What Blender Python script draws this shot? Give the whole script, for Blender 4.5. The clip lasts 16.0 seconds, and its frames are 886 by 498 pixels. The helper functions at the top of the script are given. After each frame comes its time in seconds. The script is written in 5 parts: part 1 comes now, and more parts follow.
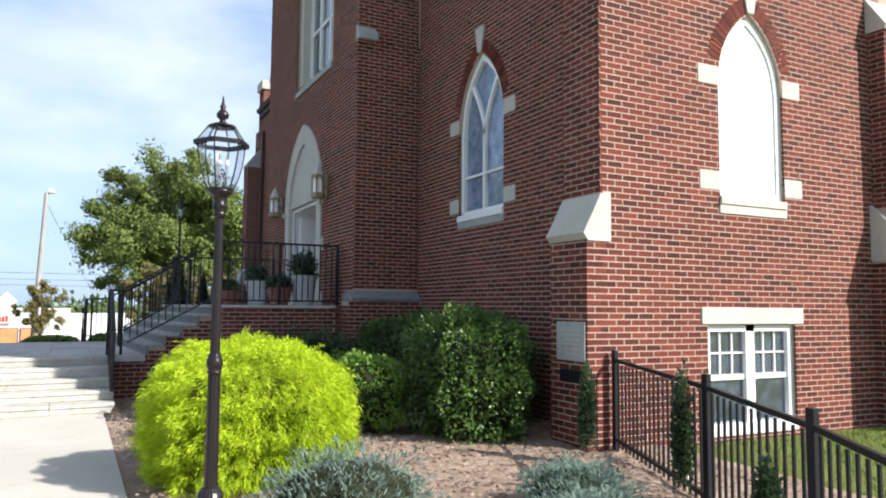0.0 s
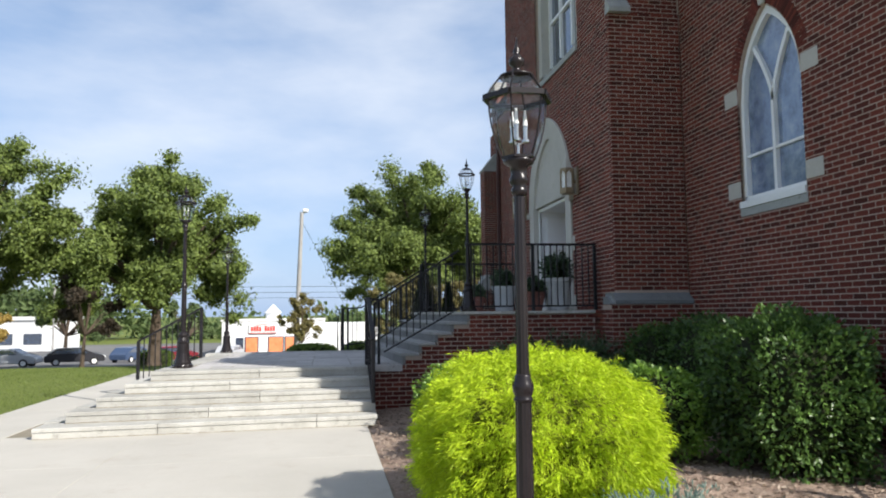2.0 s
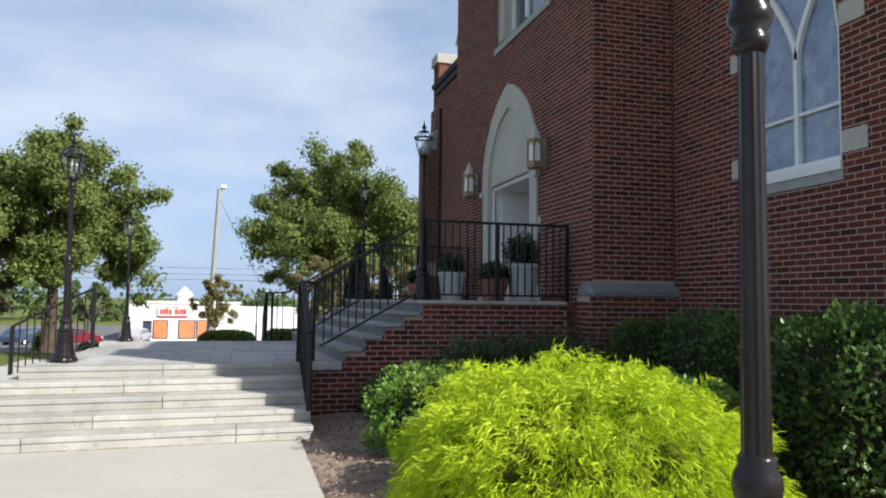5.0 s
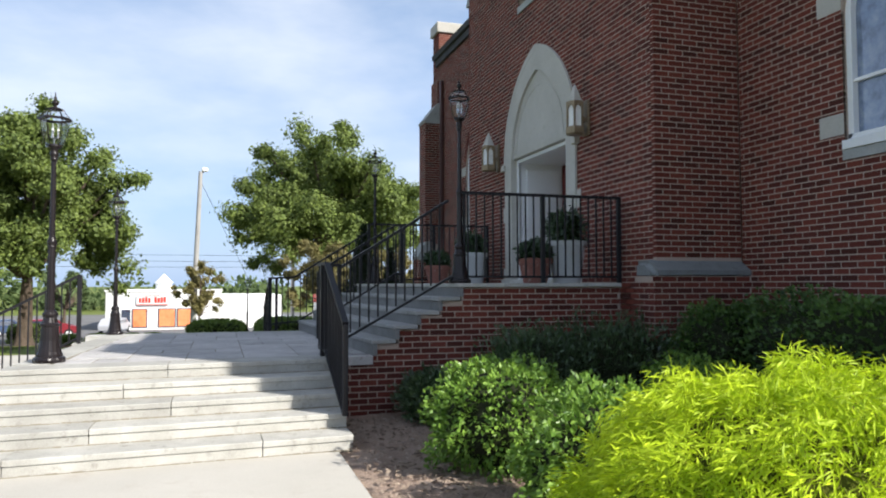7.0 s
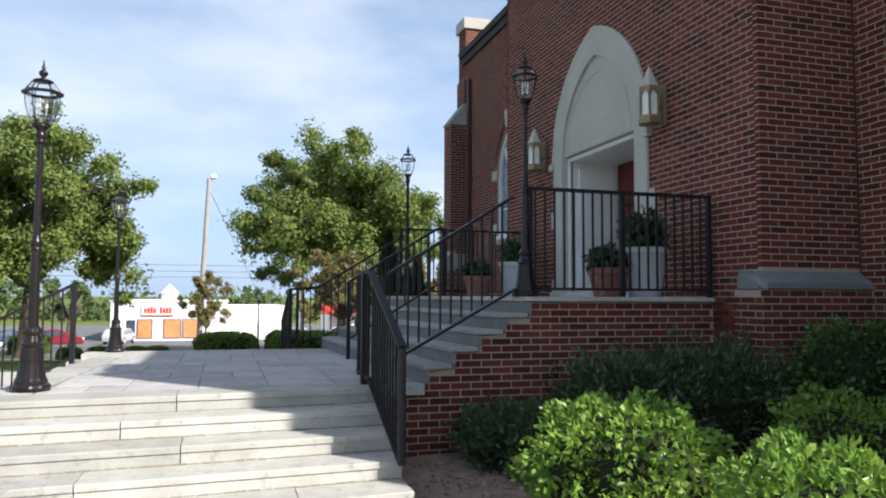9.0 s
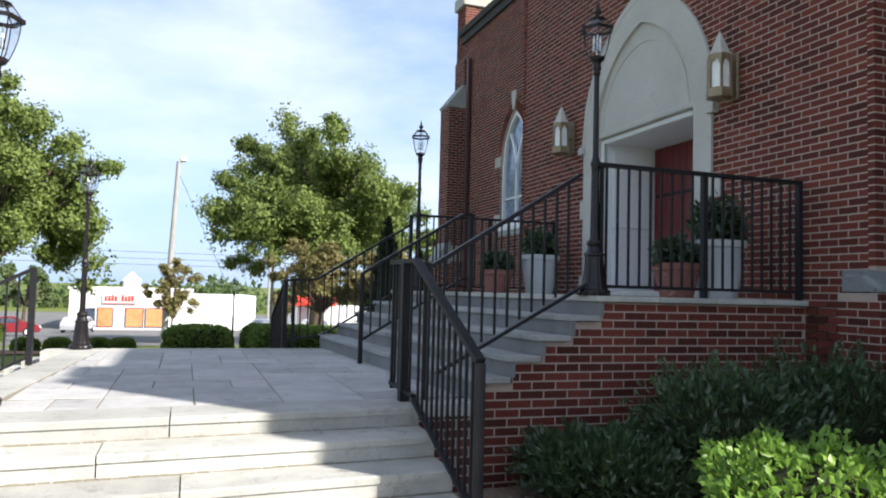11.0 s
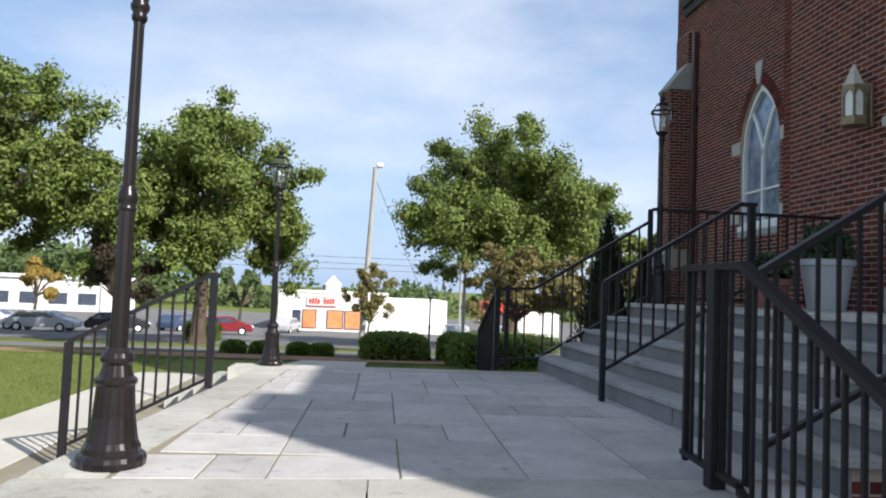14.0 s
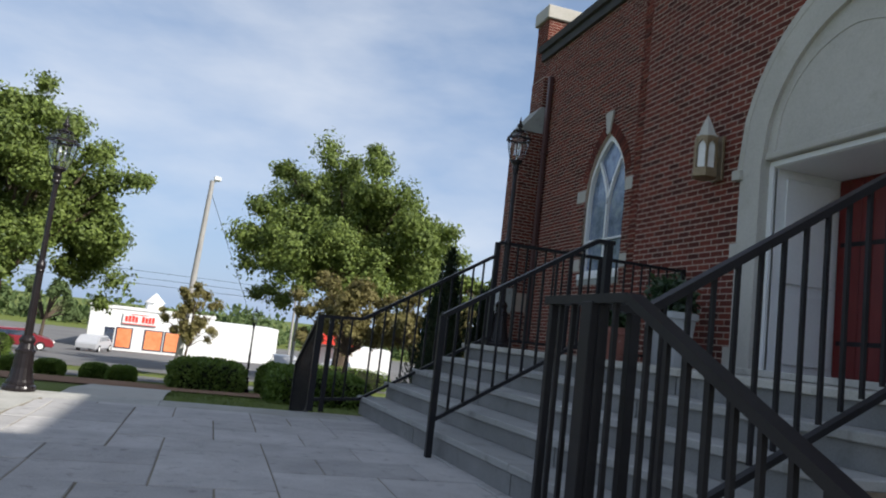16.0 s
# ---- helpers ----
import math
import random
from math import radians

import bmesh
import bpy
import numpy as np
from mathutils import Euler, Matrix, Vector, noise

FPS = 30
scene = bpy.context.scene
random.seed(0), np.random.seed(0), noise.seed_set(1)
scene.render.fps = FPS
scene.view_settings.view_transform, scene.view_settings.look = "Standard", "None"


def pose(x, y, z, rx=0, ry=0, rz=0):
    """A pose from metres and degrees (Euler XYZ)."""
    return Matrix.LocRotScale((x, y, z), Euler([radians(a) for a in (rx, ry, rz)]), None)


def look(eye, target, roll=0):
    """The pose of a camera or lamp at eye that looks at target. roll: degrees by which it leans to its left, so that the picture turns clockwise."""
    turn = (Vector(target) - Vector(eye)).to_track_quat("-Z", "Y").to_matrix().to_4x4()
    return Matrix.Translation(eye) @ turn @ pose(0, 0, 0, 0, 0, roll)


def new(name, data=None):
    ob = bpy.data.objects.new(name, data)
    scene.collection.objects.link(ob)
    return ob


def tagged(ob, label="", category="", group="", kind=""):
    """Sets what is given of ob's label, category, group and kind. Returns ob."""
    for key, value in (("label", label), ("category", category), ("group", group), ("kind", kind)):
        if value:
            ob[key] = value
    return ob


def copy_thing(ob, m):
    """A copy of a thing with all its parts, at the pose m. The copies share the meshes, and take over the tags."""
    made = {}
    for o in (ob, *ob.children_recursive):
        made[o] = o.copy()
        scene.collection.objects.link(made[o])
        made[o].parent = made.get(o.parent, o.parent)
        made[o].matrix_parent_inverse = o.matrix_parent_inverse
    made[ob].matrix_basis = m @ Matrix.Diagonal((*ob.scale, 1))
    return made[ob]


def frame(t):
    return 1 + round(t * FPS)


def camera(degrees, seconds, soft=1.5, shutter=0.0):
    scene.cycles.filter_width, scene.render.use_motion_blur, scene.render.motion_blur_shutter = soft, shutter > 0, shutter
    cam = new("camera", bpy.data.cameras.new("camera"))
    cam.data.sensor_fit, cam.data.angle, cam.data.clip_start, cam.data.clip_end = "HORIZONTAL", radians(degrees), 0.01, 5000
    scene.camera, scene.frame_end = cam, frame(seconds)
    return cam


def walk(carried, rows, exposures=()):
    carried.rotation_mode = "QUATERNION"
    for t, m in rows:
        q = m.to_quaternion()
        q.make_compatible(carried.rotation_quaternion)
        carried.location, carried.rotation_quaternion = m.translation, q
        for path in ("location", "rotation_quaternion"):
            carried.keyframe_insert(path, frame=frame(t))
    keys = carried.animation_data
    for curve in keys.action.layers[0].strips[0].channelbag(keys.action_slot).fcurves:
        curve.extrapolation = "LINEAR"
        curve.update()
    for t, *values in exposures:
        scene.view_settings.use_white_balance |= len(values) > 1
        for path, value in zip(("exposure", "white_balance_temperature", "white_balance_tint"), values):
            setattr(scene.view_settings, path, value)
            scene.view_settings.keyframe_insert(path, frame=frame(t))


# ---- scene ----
# x runs into the church, y along its front, z up
cam = camera(62.3, 16.0, soft=2.0)
PATH = [
    (0, (-0.006, 0.035, 1.339), (0.889, 1.816, 1.498), 0.5),
    (0.5, (-0.078, 0.275, 1.356), (0.704, 2.11, 1.508), -0.8),
    (1, (-0.115, 0.601, 1.328), (0.514, 2.493, 1.472), -1.3),
    (1.5, (-0.068, 0.927, 1.347), (0.346, 2.876, 1.528), -0.0),
    (2, (-0.108, 1.275, 1.333), (0.206, 3.243, 1.507), -0.6),
    (2.5, (-0.143, 1.587, 1.326), (0.176, 3.556, 1.472), -1.1),
    (3, (-0.092, 1.942, 1.319), (0.267, 3.906, 1.446), 1.3),
    (3.5, (-0.09, 2.228, 1.306), (0.295, 4.189, 1.384), 1.5),
    (4, (-0.145, 2.553, 1.326), (0.332, 4.494, 1.391), -0.3),
    (4.5, (-0.157, 2.852, 1.338), (0.368, 4.779, 1.446), -0.3),
    (4.7, (-0.171, 2.973, 1.35), (0.352, 4.899, 1.484), 0.9),
    (6.8, (-0.613, 4.416, 1.333), (-0.023, 6.321, 1.476), -1.1),
    (7, (-0.599, 4.548, 1.337), (-0.015, 6.458, 1.434), -0.1),
    (7.5, (-0.595, 4.961, 1.32), (-0.038, 6.881, 1.372), -0.7),
    (8, (-0.609, 5.3, 1.327), (-0.167, 7.25, 1.382), -0.2),
    (8.5, (-0.703, 5.634, 1.371), (-0.198, 7.567, 1.459), 0.3),
    (9, (-0.728, 6.073, 1.347), (-0.158, 7.986, 1.477), 0.3),
    (9.2, (-0.755, 6.208, 1.347), (-0.19, 8.122, 1.481), 1.5),
    (11.3, (-1.045, 7.748, 1.359), (-0.345, 9.618, 1.463), 1.5),
    (11.5, (-1.058, 7.875, 1.348), (-0.315, 9.729, 1.444), 1.7),
    (12, (-1.033, 8.245, 1.371), (-0.239, 10.077, 1.479), 0.3),
    (12.5, (-1.047, 8.566, 1.381), (-0.309, 10.422, 1.492), 1.4),
    (13, (-1.121, 8.899, 1.398), (-0.599, 10.828, 1.491), 1.9),
    (13.5, (-1.071, 9.205, 1.399), (-0.733, 11.174, 1.494), 0.4),
    (14, (-1.048, 9.423, 1.407), (-0.886, 11.413, 1.52), 2.3),
    (14.5, (-1.094, 9.644, 1.417), (-0.93, 11.633, 1.548), 2.6),
    (15, (-1.062, 9.85, 1.402), (-0.754, 11.816, 1.601), 4.6),
    (15.5, (-0.91, 10.101, 1.4), (-0.496, 12.043, 1.647), 6.8),
    (16, (-0.757, 10.433, 1.374), (-0.184, 12.334, 1.614), 6.6),
]
walk(cam, [(t, look(eye, target, roll)) for t, eye, target, roll in PATH], exposures=[(0.0, 0.87), (1.0, 0.77), (2.0, 0.54), (4.5, 0.41), (7.0, 0.67), (8.0, 0.79), (9.0, 0.69), (11.5, 0.97), (12.5, 0.93), (14.0, 0.61), (14.5, 0.43), (16.0, 0.31)])

# ---------------------------------------------------------------- light
SUN = Vector((0.655 * math.cos(radians(35)), -0.755 * math.cos(radians(35)), math.sin(radians(35))))
world = bpy.data.worlds.new("sky")
scene.world = world
world.use_nodes = True
wn, wl = world.node_tree.nodes, world.node_tree.links
wn.clear()
w_out, w_bg, w_sky = wn.new("ShaderNodeOutputWorld"), wn.new("ShaderNodeBackground"), wn.new("ShaderNodeTexSky")
w_sky.sky_type, w_sky.sun_disc = "NISHITA", False
w_sky.sun_elevation, w_sky.sun_rotation = radians(35), radians(139)
w_sky.air_density, w_sky.dust_density, w_sky.ozone_density = 1.0, 1.2, 1.5
w_co, w_map, w_noise, w_ramp, w_mix = (wn.new("ShaderNodeTexCoord"), wn.new("ShaderNodeMapping"), wn.new("ShaderNodeTexNoise"),
                                       wn.new("ShaderNodeValToRGB"), wn.new("ShaderNodeMixRGB"))
w_map.inputs["Scale"].default_value = (1.3, 1.3, 3.6)
w_map.inputs["Rotation"].default_value = (0.0, radians(18), radians(4))
w_noise.inputs["Scale"].default_value, w_noise.inputs["Detail"].default_value = 1.7, 7.0
w_noise.inputs["Roughness"].default_value = 0.52
w_ramp.color_ramp.elements[0].position, w_ramp.color_ramp.elements[1].position = 0.42, 0.78
w_ramp.color_ramp.elements[0].color, w_ramp.color_ramp.elements[1].color = (0.0, 0.0, 0.0, 1), (0.8, 0.8, 0.8, 1)
w_mix.inputs[2].default_value = (10.3, 10.7, 11.4, 1.0)
w_haze = wn.new("ShaderNodeMixRGB")
w_haze.inputs[2].default_value = (5.8, 8.1, 12.4, 1.0)
w_sep, w_low = wn.new("ShaderNodeSeparateXYZ"), wn.new("ShaderNodeMapRange")
w_low.inputs["From Min"].default_value, w_low.inputs["From Max"].default_value = 0.0, 0.75
w_low.inputs["To Min"].default_value, w_low.inputs["To Max"].default_value = 0.62, 0.2
wl.new(w_co.outputs["Generated"], w_sep.inputs["Vector"])
wl.new(w_sep.outputs["Z"], w_low.inputs["Value"])
wl.new(w_low.outputs["Result"], w_haze.inputs[0])
wl.new(w_co.outputs["Generated"], w_map.inputs["Vector"])
wl.new(w_map.outputs["Vector"], w_noise.inputs["Vector"])
wl.new(w_noise.outputs["Fac"], w_ramp.inputs["Fac"])
wl.new(w_ramp.outputs["Color"], w_mix.inputs[0])
wl.new(w_sky.outputs["Color"], w_haze.inputs[1])
wl.new(w_haze.outputs["Color"], w_mix.inputs[1])
wl.new(w_mix.outputs["Color"], w_bg.inputs["Color"])
wl.new(w_bg.outputs["Background"], w_out.inputs["Surface"])
w_bg.inputs["Strength"].default_value = 0.07
sun = new("sun", bpy.data.lights.new("sun", "SUN"))
sun.data.energy, sun.data.angle, sun.data.color = 5.0, radians(0.55), (1.0, 0.955, 0.895)
sun.matrix_world = look(SUN * 60, (0, 0, 0))


# ---------------------------------------------------------------- materials
def material(name, rough=0.7, metal=0.0):
    m = bpy.data.materials.new(name)
    m.use_nodes = True
    b = m.node_tree.nodes["Principled BSDF"]
    b.inputs["Roughness"].default_value, b.inputs["Metallic"].default_value = rough, metal
    return m, m.node_tree.nodes, m.node_tree.links, b


def node_noise(n, l, scale, detail=5.0, rough=0.6, stretch=None):
    tex = n.new("ShaderNodeTexNoise")
    tex.inputs["Scale"].default_value, tex.inputs["Detail"].default_value = scale, detail
    tex.inputs["Roughness"].default_value = rough
    geo = n.new("ShaderNodeNewGeometry")
    if stretch:
        mp = n.new("ShaderNodeMapping")
        mp.inputs["Scale"].default_value = stretch
        l.new(geo.outputs["Position"], mp.inputs["Vector"])
        l.new(mp.outputs["Vector"], tex.inputs["Vector"])
    else:
        l.new(geo.outputs["Position"], tex.inputs["Vector"])
    return tex.outputs["Fac"]


def node_ramp(n, l, fac, stops):
    r = n.new("ShaderNodeValToRGB")
    e = r.color_ramp.elements
    while len(e) < len(stops):
        e.new(0.5)
    for el, (p, c) in zip(e, stops):
        el.position, el.color = p, (*c, 1.0)
    l.new(fac, r.inputs["Fac"])
    return r.outputs["Color"]


def node_mix(n, l, fac, a, b, kind="MIX"):
    m = n.new("ShaderNodeMixRGB")
    m.blend_type = kind
    for k, v in ((0, fac), (1, a), (2, b)):
        if isinstance(v, (int, float)):
            m.inputs[k].default_value = v
        elif isinstance(v, tuple):
            m.inputs[k].default_value = (*v, 1.0)
        else:
            l.new(v, m.inputs[k])
    return m.outputs["Color"]


def node_bump(n, l, b, fac, strength, distance=0.01):
    bu = n.new("ShaderNodeBump")
    bu.inputs["Strength"].default_value, bu.inputs["Distance"].default_value = strength, distance
    l.new(fac, bu.inputs["Height"])
    l.new(bu.outputs["Normal"], b.inputs["Normal"])


def grainy(name, low, high, rough, fine=60.0, coarse=2.0, bump=0.3, distance=0.006, metal=0.0, stain=None, stretch=None, vary=0.0):
    """A surface that varies at two scales, with fine relief and an optional stain colour."""
    m, n, l, b = material(name, rough, metal)
    b.inputs["Specular IOR Level"].default_value = 0.5 if rough < 0.6 else 0.18
    f, c = node_noise(n, l, fine, 6.0, 0.65, stretch), node_noise(n, l, coarse, 5.0, 0.6)
    col = node_mix(n, l, 0.5, node_ramp(n, l, f, [(0.3, low), (0.7, high)]), node_ramp(n, l, c, [(0.3, low), (0.7, high)]))
    if stain:
        s = node_noise(n, l, coarse * 2.7, 7.0, 0.7)
        mask = node_ramp(n, l, s, [(0.56, (0, 0, 0)), (0.72, (0.75, 0.75, 0.75))])
        col = node_mix(n, l, mask, col, stain)
    if vary:
        tone = node_ramp(n, l, n.new("ShaderNodeObjectInfo").outputs["Random"], [(0.0, (1 - vary,) * 3), (1.0, (1.0, 1.0, 1.0))])
        col = node_mix(n, l, 1.0, col, tone, "MULTIPLY")
    l.new(col, b.inputs["Base Color"])
    node_bump(n, l, b, f, bump, distance)
    return m


def brick_material(name, tones, by_object):
    m, n, l, b = material(name, 0.85)
    b.inputs["Specular IOR Level"].default_value = 0.15
    rnd = n.new("ShaderNodeObjectInfo").outputs["Random"] if by_object else n.new("ShaderNodeNewGeometry").outputs["Random Per Island"]
    base = node_ramp(n, l, rnd, tones)
    f, c = node_noise(n, l, 130.0, 5.0, 0.7), node_noise(n, l, 1.3, 4.0, 0.6)
    col = node_mix(n, l, 0.38, base, node_ramp(n, l, f, [(0.3, (0.06, 0.016, 0.013)), (0.72, (0.24, 0.08, 0.056))]))
    col = node_mix(n, l, 0.3, col, node_ramp(n, l, c, [(0.35, (0.65, 0.6, 0.6)), (0.65, (1.0, 1.0, 1.0))]), "MULTIPLY")
    l.new(col, b.inputs["Base Color"])
    node_bump(n, l, b, f, 0.5, 0.004)
    return m


TONES = [(0.0, (0.024, 0.011, 0.01)), (0.15, (0.06, 0.017, 0.014)), (0.5, (0.138, 0.032, 0.023)), (0.8, (0.215, 0.056, 0.037)), (1.0, (0.09, 0.023, 0.018))]
BRICK = brick_material("red brick", TONES, False)
BRICK_ONE = brick_material("red brick piece", TONES, True)
MORTAR = grainy("mortar", (0.36, 0.285, 0.235), (0.5, 0.4, 0.335), 0.95, 200, 3, 0.5, 0.004)
LIMESTONE = grainy("limestone", (0.40, 0.385, 0.345), (0.54, 0.52, 0.475), 0.85, 45, 1.6, 0.25, 0.004, stain=(0.4, 0.38, 0.32))
GREYSTONE = grainy("weathered stone", (0.27, 0.28, 0.27), (0.43, 0.44, 0.42), 0.85, 60, 2.5, 0.35, 0.005, stain=(0.17, 0.18, 0.15))
DARKSTONE = grainy("dark weathered stone", (0.14, 0.15, 0.15), (0.25, 0.26, 0.26), 0.85, 60, 2.5, 0.35, 0.005, stain=(0.1, 0.1, 0.09))
GRANITE = grainy("grey granite", (0.31, 0.3, 0.265), (0.6, 0.587, 0.54), 0.75, 120, 3.2, 0.4, 0.004, stain=(0.2, 0.19, 0.155), vary=0.2)
PAVER = grainy("grey paving stone", (0.35, 0.336, 0.327), (0.62, 0.6, 0.58), 0.75, 110, 3.4, 0.4, 0.004, stain=(0.19, 0.18, 0.17), vary=0.22)
# grey stone for the porch risers, darkened in colour for the shade on them
RISER_SHADED = grainy("grey stair stone, shade in colour", (0.15, 0.15, 0.15), (0.28, 0.28, 0.275), 0.75, 150, 1.9, 0.35, 0.004, stain=(0.15, 0.15, 0.14))
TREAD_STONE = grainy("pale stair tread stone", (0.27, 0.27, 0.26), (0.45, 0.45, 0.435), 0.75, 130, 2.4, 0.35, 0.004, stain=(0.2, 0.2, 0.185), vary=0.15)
GRANITE_DIRTY = grainy("joint sand", (0.18, 0.16, 0.12), (0.3, 0.265, 0.2), 0.95, 90, 3, 0.4, 0.005)
CONCRETE = grainy("pale concrete", (0.40, 0.38, 0.335), (0.53, 0.505, 0.45), 0.85, 90, 0.7, 0.3, 0.004, stain=(0.40, 0.36, 0.31))
WHITE = grainy("white paint", (0.74, 0.75, 0.75), (0.84, 0.85, 0.85), 0.45, 30, 1.5, 0.08, 0.002)
IRON = grainy("black painted iron", (0.012, 0.012, 0.014), (0.026, 0.025, 0.028), 0.42, 220, 5, 0.12, 0.001)
BRONZE_POST = grainy("dark brown painted iron", (0.009, 0.0075, 0.008), (0.023, 0.018, 0.019), 0.27, 180, 6, 0.12, 0.001)
for m_, s_ in ((IRON, 0.16), (BRONZE_POST, 0.3)):
    m_.node_tree.nodes["Principled BSDF"].inputs["Specular IOR Level"].default_value = s_
BRASS = grainy("aged brass", (0.2, 0.15, 0.09), (0.36, 0.28, 0.18), 0.5, 90, 8, 0.2, 0.002, metal=0.6)
CHROME = grainy("tarnished bright metal", (0.45, 0.45, 0.44), (0.65, 0.65, 0.63), 0.25, 90, 8, 0.1, 0.001, metal=0.9)
RED_DOOR = grainy("dark red painted wood", (0.11, 0.012, 0.012), (0.17, 0.02, 0.018), 0.45, 40, 2, 0.15, 0.002, stretch=(1, 1, 0.08))
PLUM = grainy("dark reddish metal", (0.06, 0.025, 0.025), (0.1, 0.045, 0.04), 0.5, 50, 2, 0.1, 0.002)
TERRACOTTA = grainy("terracotta", (0.2, 0.08, 0.065), (0.3, 0.135, 0.105), 0.8, 60, 6, 0.2, 0.003, stain=(0.5, 0.42, 0.36))
PLANTER = grainy("pale stoneware", (0.42, 0.43, 0.43), (0.56, 0.57, 0.57), 0.75, 70, 4, 0.25, 0.003)
SOIL = grainy("potting soil", (0.03, 0.02, 0.014), (0.07, 0.05, 0.035), 1.0, 60, 6, 0.8, 0.02)
GRASS = grainy("mown grass", (0.085, 0.115, 0.022), (0.19, 0.225, 0.06), 0.95, 40, 0.35, 0.8, 0.03)
MULCH = grainy("bark mulch", (0.16, 0.1, 0.075), (0.54, 0.42, 0.33), 1.0, 45, 2.0, 0.9, 0.03)
MULCH_RED = grainy("pine straw", (0.2, 0.11, 0.07), (0.36, 0.23, 0.15), 1.0, 30, 1.0, 0.9, 0.03)
ASPHALT = grainy("asphalt", (0.13, 0.127, 0.125), (0.21, 0.205, 0.2), 0.9, 30, 0.2, 0.3, 0.01)
BARK = grainy("bark", (0.05, 0.035, 0.025), (0.13, 0.1, 0.075), 0.95, 22, 3, 0.9, 0.03, stretch=(1, 1, 0.2))
POLE_WOOD = grainy("weathered pole wood", (0.26, 0.25, 0.24), (0.4, 0.39, 0.37), 0.9, 18, 2, 0.4, 0.01, stretch=(1, 1, 0.1))
ROOFING = grainy("dark roofing", (0.05, 0.05, 0.055), (0.1, 0.1, 0.1), 0.9, 20, 2, 0.5, 0.01)
STUCCO = grainy("white stucco", (0.72, 0.72, 0.7), (0.82, 0.82, 0.8), 0.9, 12, 0.3, 0.2, 0.01)
SHOP_RED = grainy("red sign paint", (0.62, 0.03, 0.02), (0.75, 0.06, 0.03), 0.5, 8, 0.5, 0.05)
SHOP_ORANGE = grainy("orange poster", (0.72, 0.16, 0.05), (0.85, 0.36, 0.16), 0.5, 2.5, 0.8, 0.05)
RUBBER = grainy("tyre rubber", (0.02, 0.02, 0.02), (0.04, 0.04, 0.04), 0.8, 40, 5, 0.2)
BLANK = grainy("white storm panel", (0.76, 0.77, 0.78), (0.86, 0.87, 0.88), 0.5, 10, 1.0, 0.1, 0.003, stretch=(6, 1, 0.4))


def leaf_material(name, dark, light, rough=0.5, shine=0.3):
    m, n, l, b = material(name, rough)
    rnd = n.new("ShaderNodeNewGeometry").outputs["Random Per Island"]
    c = node_noise(n, l, 1.6, 4.0)
    mid = tuple((x + y) / 2 for x, y in zip(dark, light))
    col = node_mix(n, l, 0.4, node_ramp(n, l, rnd, [(0.0, dark), (0.5, mid), (1.0, light)]), node_ramp(n, l, c, [(0.35, dark), (0.65, light)]))
    l.new(col, b.inputs["Base Color"])
    b.inputs["Specular IOR Level"].default_value = shine
    tr, mix, out = n.new("ShaderNodeBsdfTranslucent"), n.new("ShaderNodeMixShader"), n["Material Output"]
    l.new(col, tr.inputs["Color"])
    mix.inputs["Fac"].default_value = 0.3
    l.new(b.outputs["BSDF"], mix.inputs[1])
    l.new(tr.outputs["BSDF"], mix.inputs[2])
    l.new(mix.outputs["Shader"], out.inputs["Surface"])
    return m


GOLD_LEAF = leaf_material("golden thread foliage", (0.22, 0.34, 0.01), (0.68, 0.82, 0.035), 0.55)
HOLLY_LEAF = leaf_material("glossy holly leaves", (0.018, 0.046, 0.012), (0.16, 0.28, 0.062), 0.38, 0.4)
SHRUB_LEAF = leaf_material("fresh green shrub leaves", (0.07, 0.16, 0.022), (0.28, 0.44, 0.07), 0.4, 0.4)
YEW_LEAF = leaf_material("dark yew needles", (0.018, 0.04, 0.018), (0.072, 0.128, 0.052), 0.3, 0.7)
LAUREL_LEAF = leaf_material("glossy laurel leaves", (0.02, 0.042, 0.018), (0.11, 0.175, 0.07), 0.28, 0.7)
JUNIPER_LEAF = leaf_material("blue juniper needles", (0.1, 0.16, 0.13), (0.25, 0.33, 0.28), 0.6)
CONIFER_LEAF = leaf_material("dark conifer needles", (0.008, 0.018, 0.009), (0.025, 0.045, 0.018), 0.7)
OAK_LEAF = leaf_material("oak leaves", (0.04, 0.068, 0.018), (0.25, 0.32, 0.075), 0.55)
MYRTLE_LEAF = leaf_material("turning myrtle leaves", (0.12, 0.1, 0.035), (0.27, 0.24, 0.09), 0.6)
GOLD_TREE_LEAF = leaf_material("yellowing leaves", (0.25, 0.17, 0.04), (0.42, 0.3, 0.08), 0.6)
WOODS_LEAF = leaf_material("distant leaves", (0.06, 0.1, 0.035), (0.15, 0.2, 0.075), 0.7)
PLUM_LEAF = leaf_material("dark plum leaves", (0.025, 0.022, 0.014), (0.075, 0.055, 0.035), 0.6)
BLADE = leaf_material("grass blades", (0.09, 0.13, 0.025), (0.21, 0.26, 0.07), 0.6)

PANE, pn, pl, pb = material("dark window glass", 0.06)
pf = node_noise(pn, pl, 2.2, 3.0)
pl.new(node_ramp(pn, pl, node_noise(pn, pl, 5.5, 5.0), [(0.35, (0.02, 0.028, 0.045)), (0.7, (0.07, 0.1, 0.16))]), pb.inputs["Base Color"])
node_bump(pn, pl, pb, pf, 0.04, 0.02)
pb.inputs["IOR"].default_value = 2.6
# church window glass: blue blotches in the base colour paint the reflected sky
SKY_PANE, an_, al_, ab_ = material("window glass, sky in colour", 0.12)
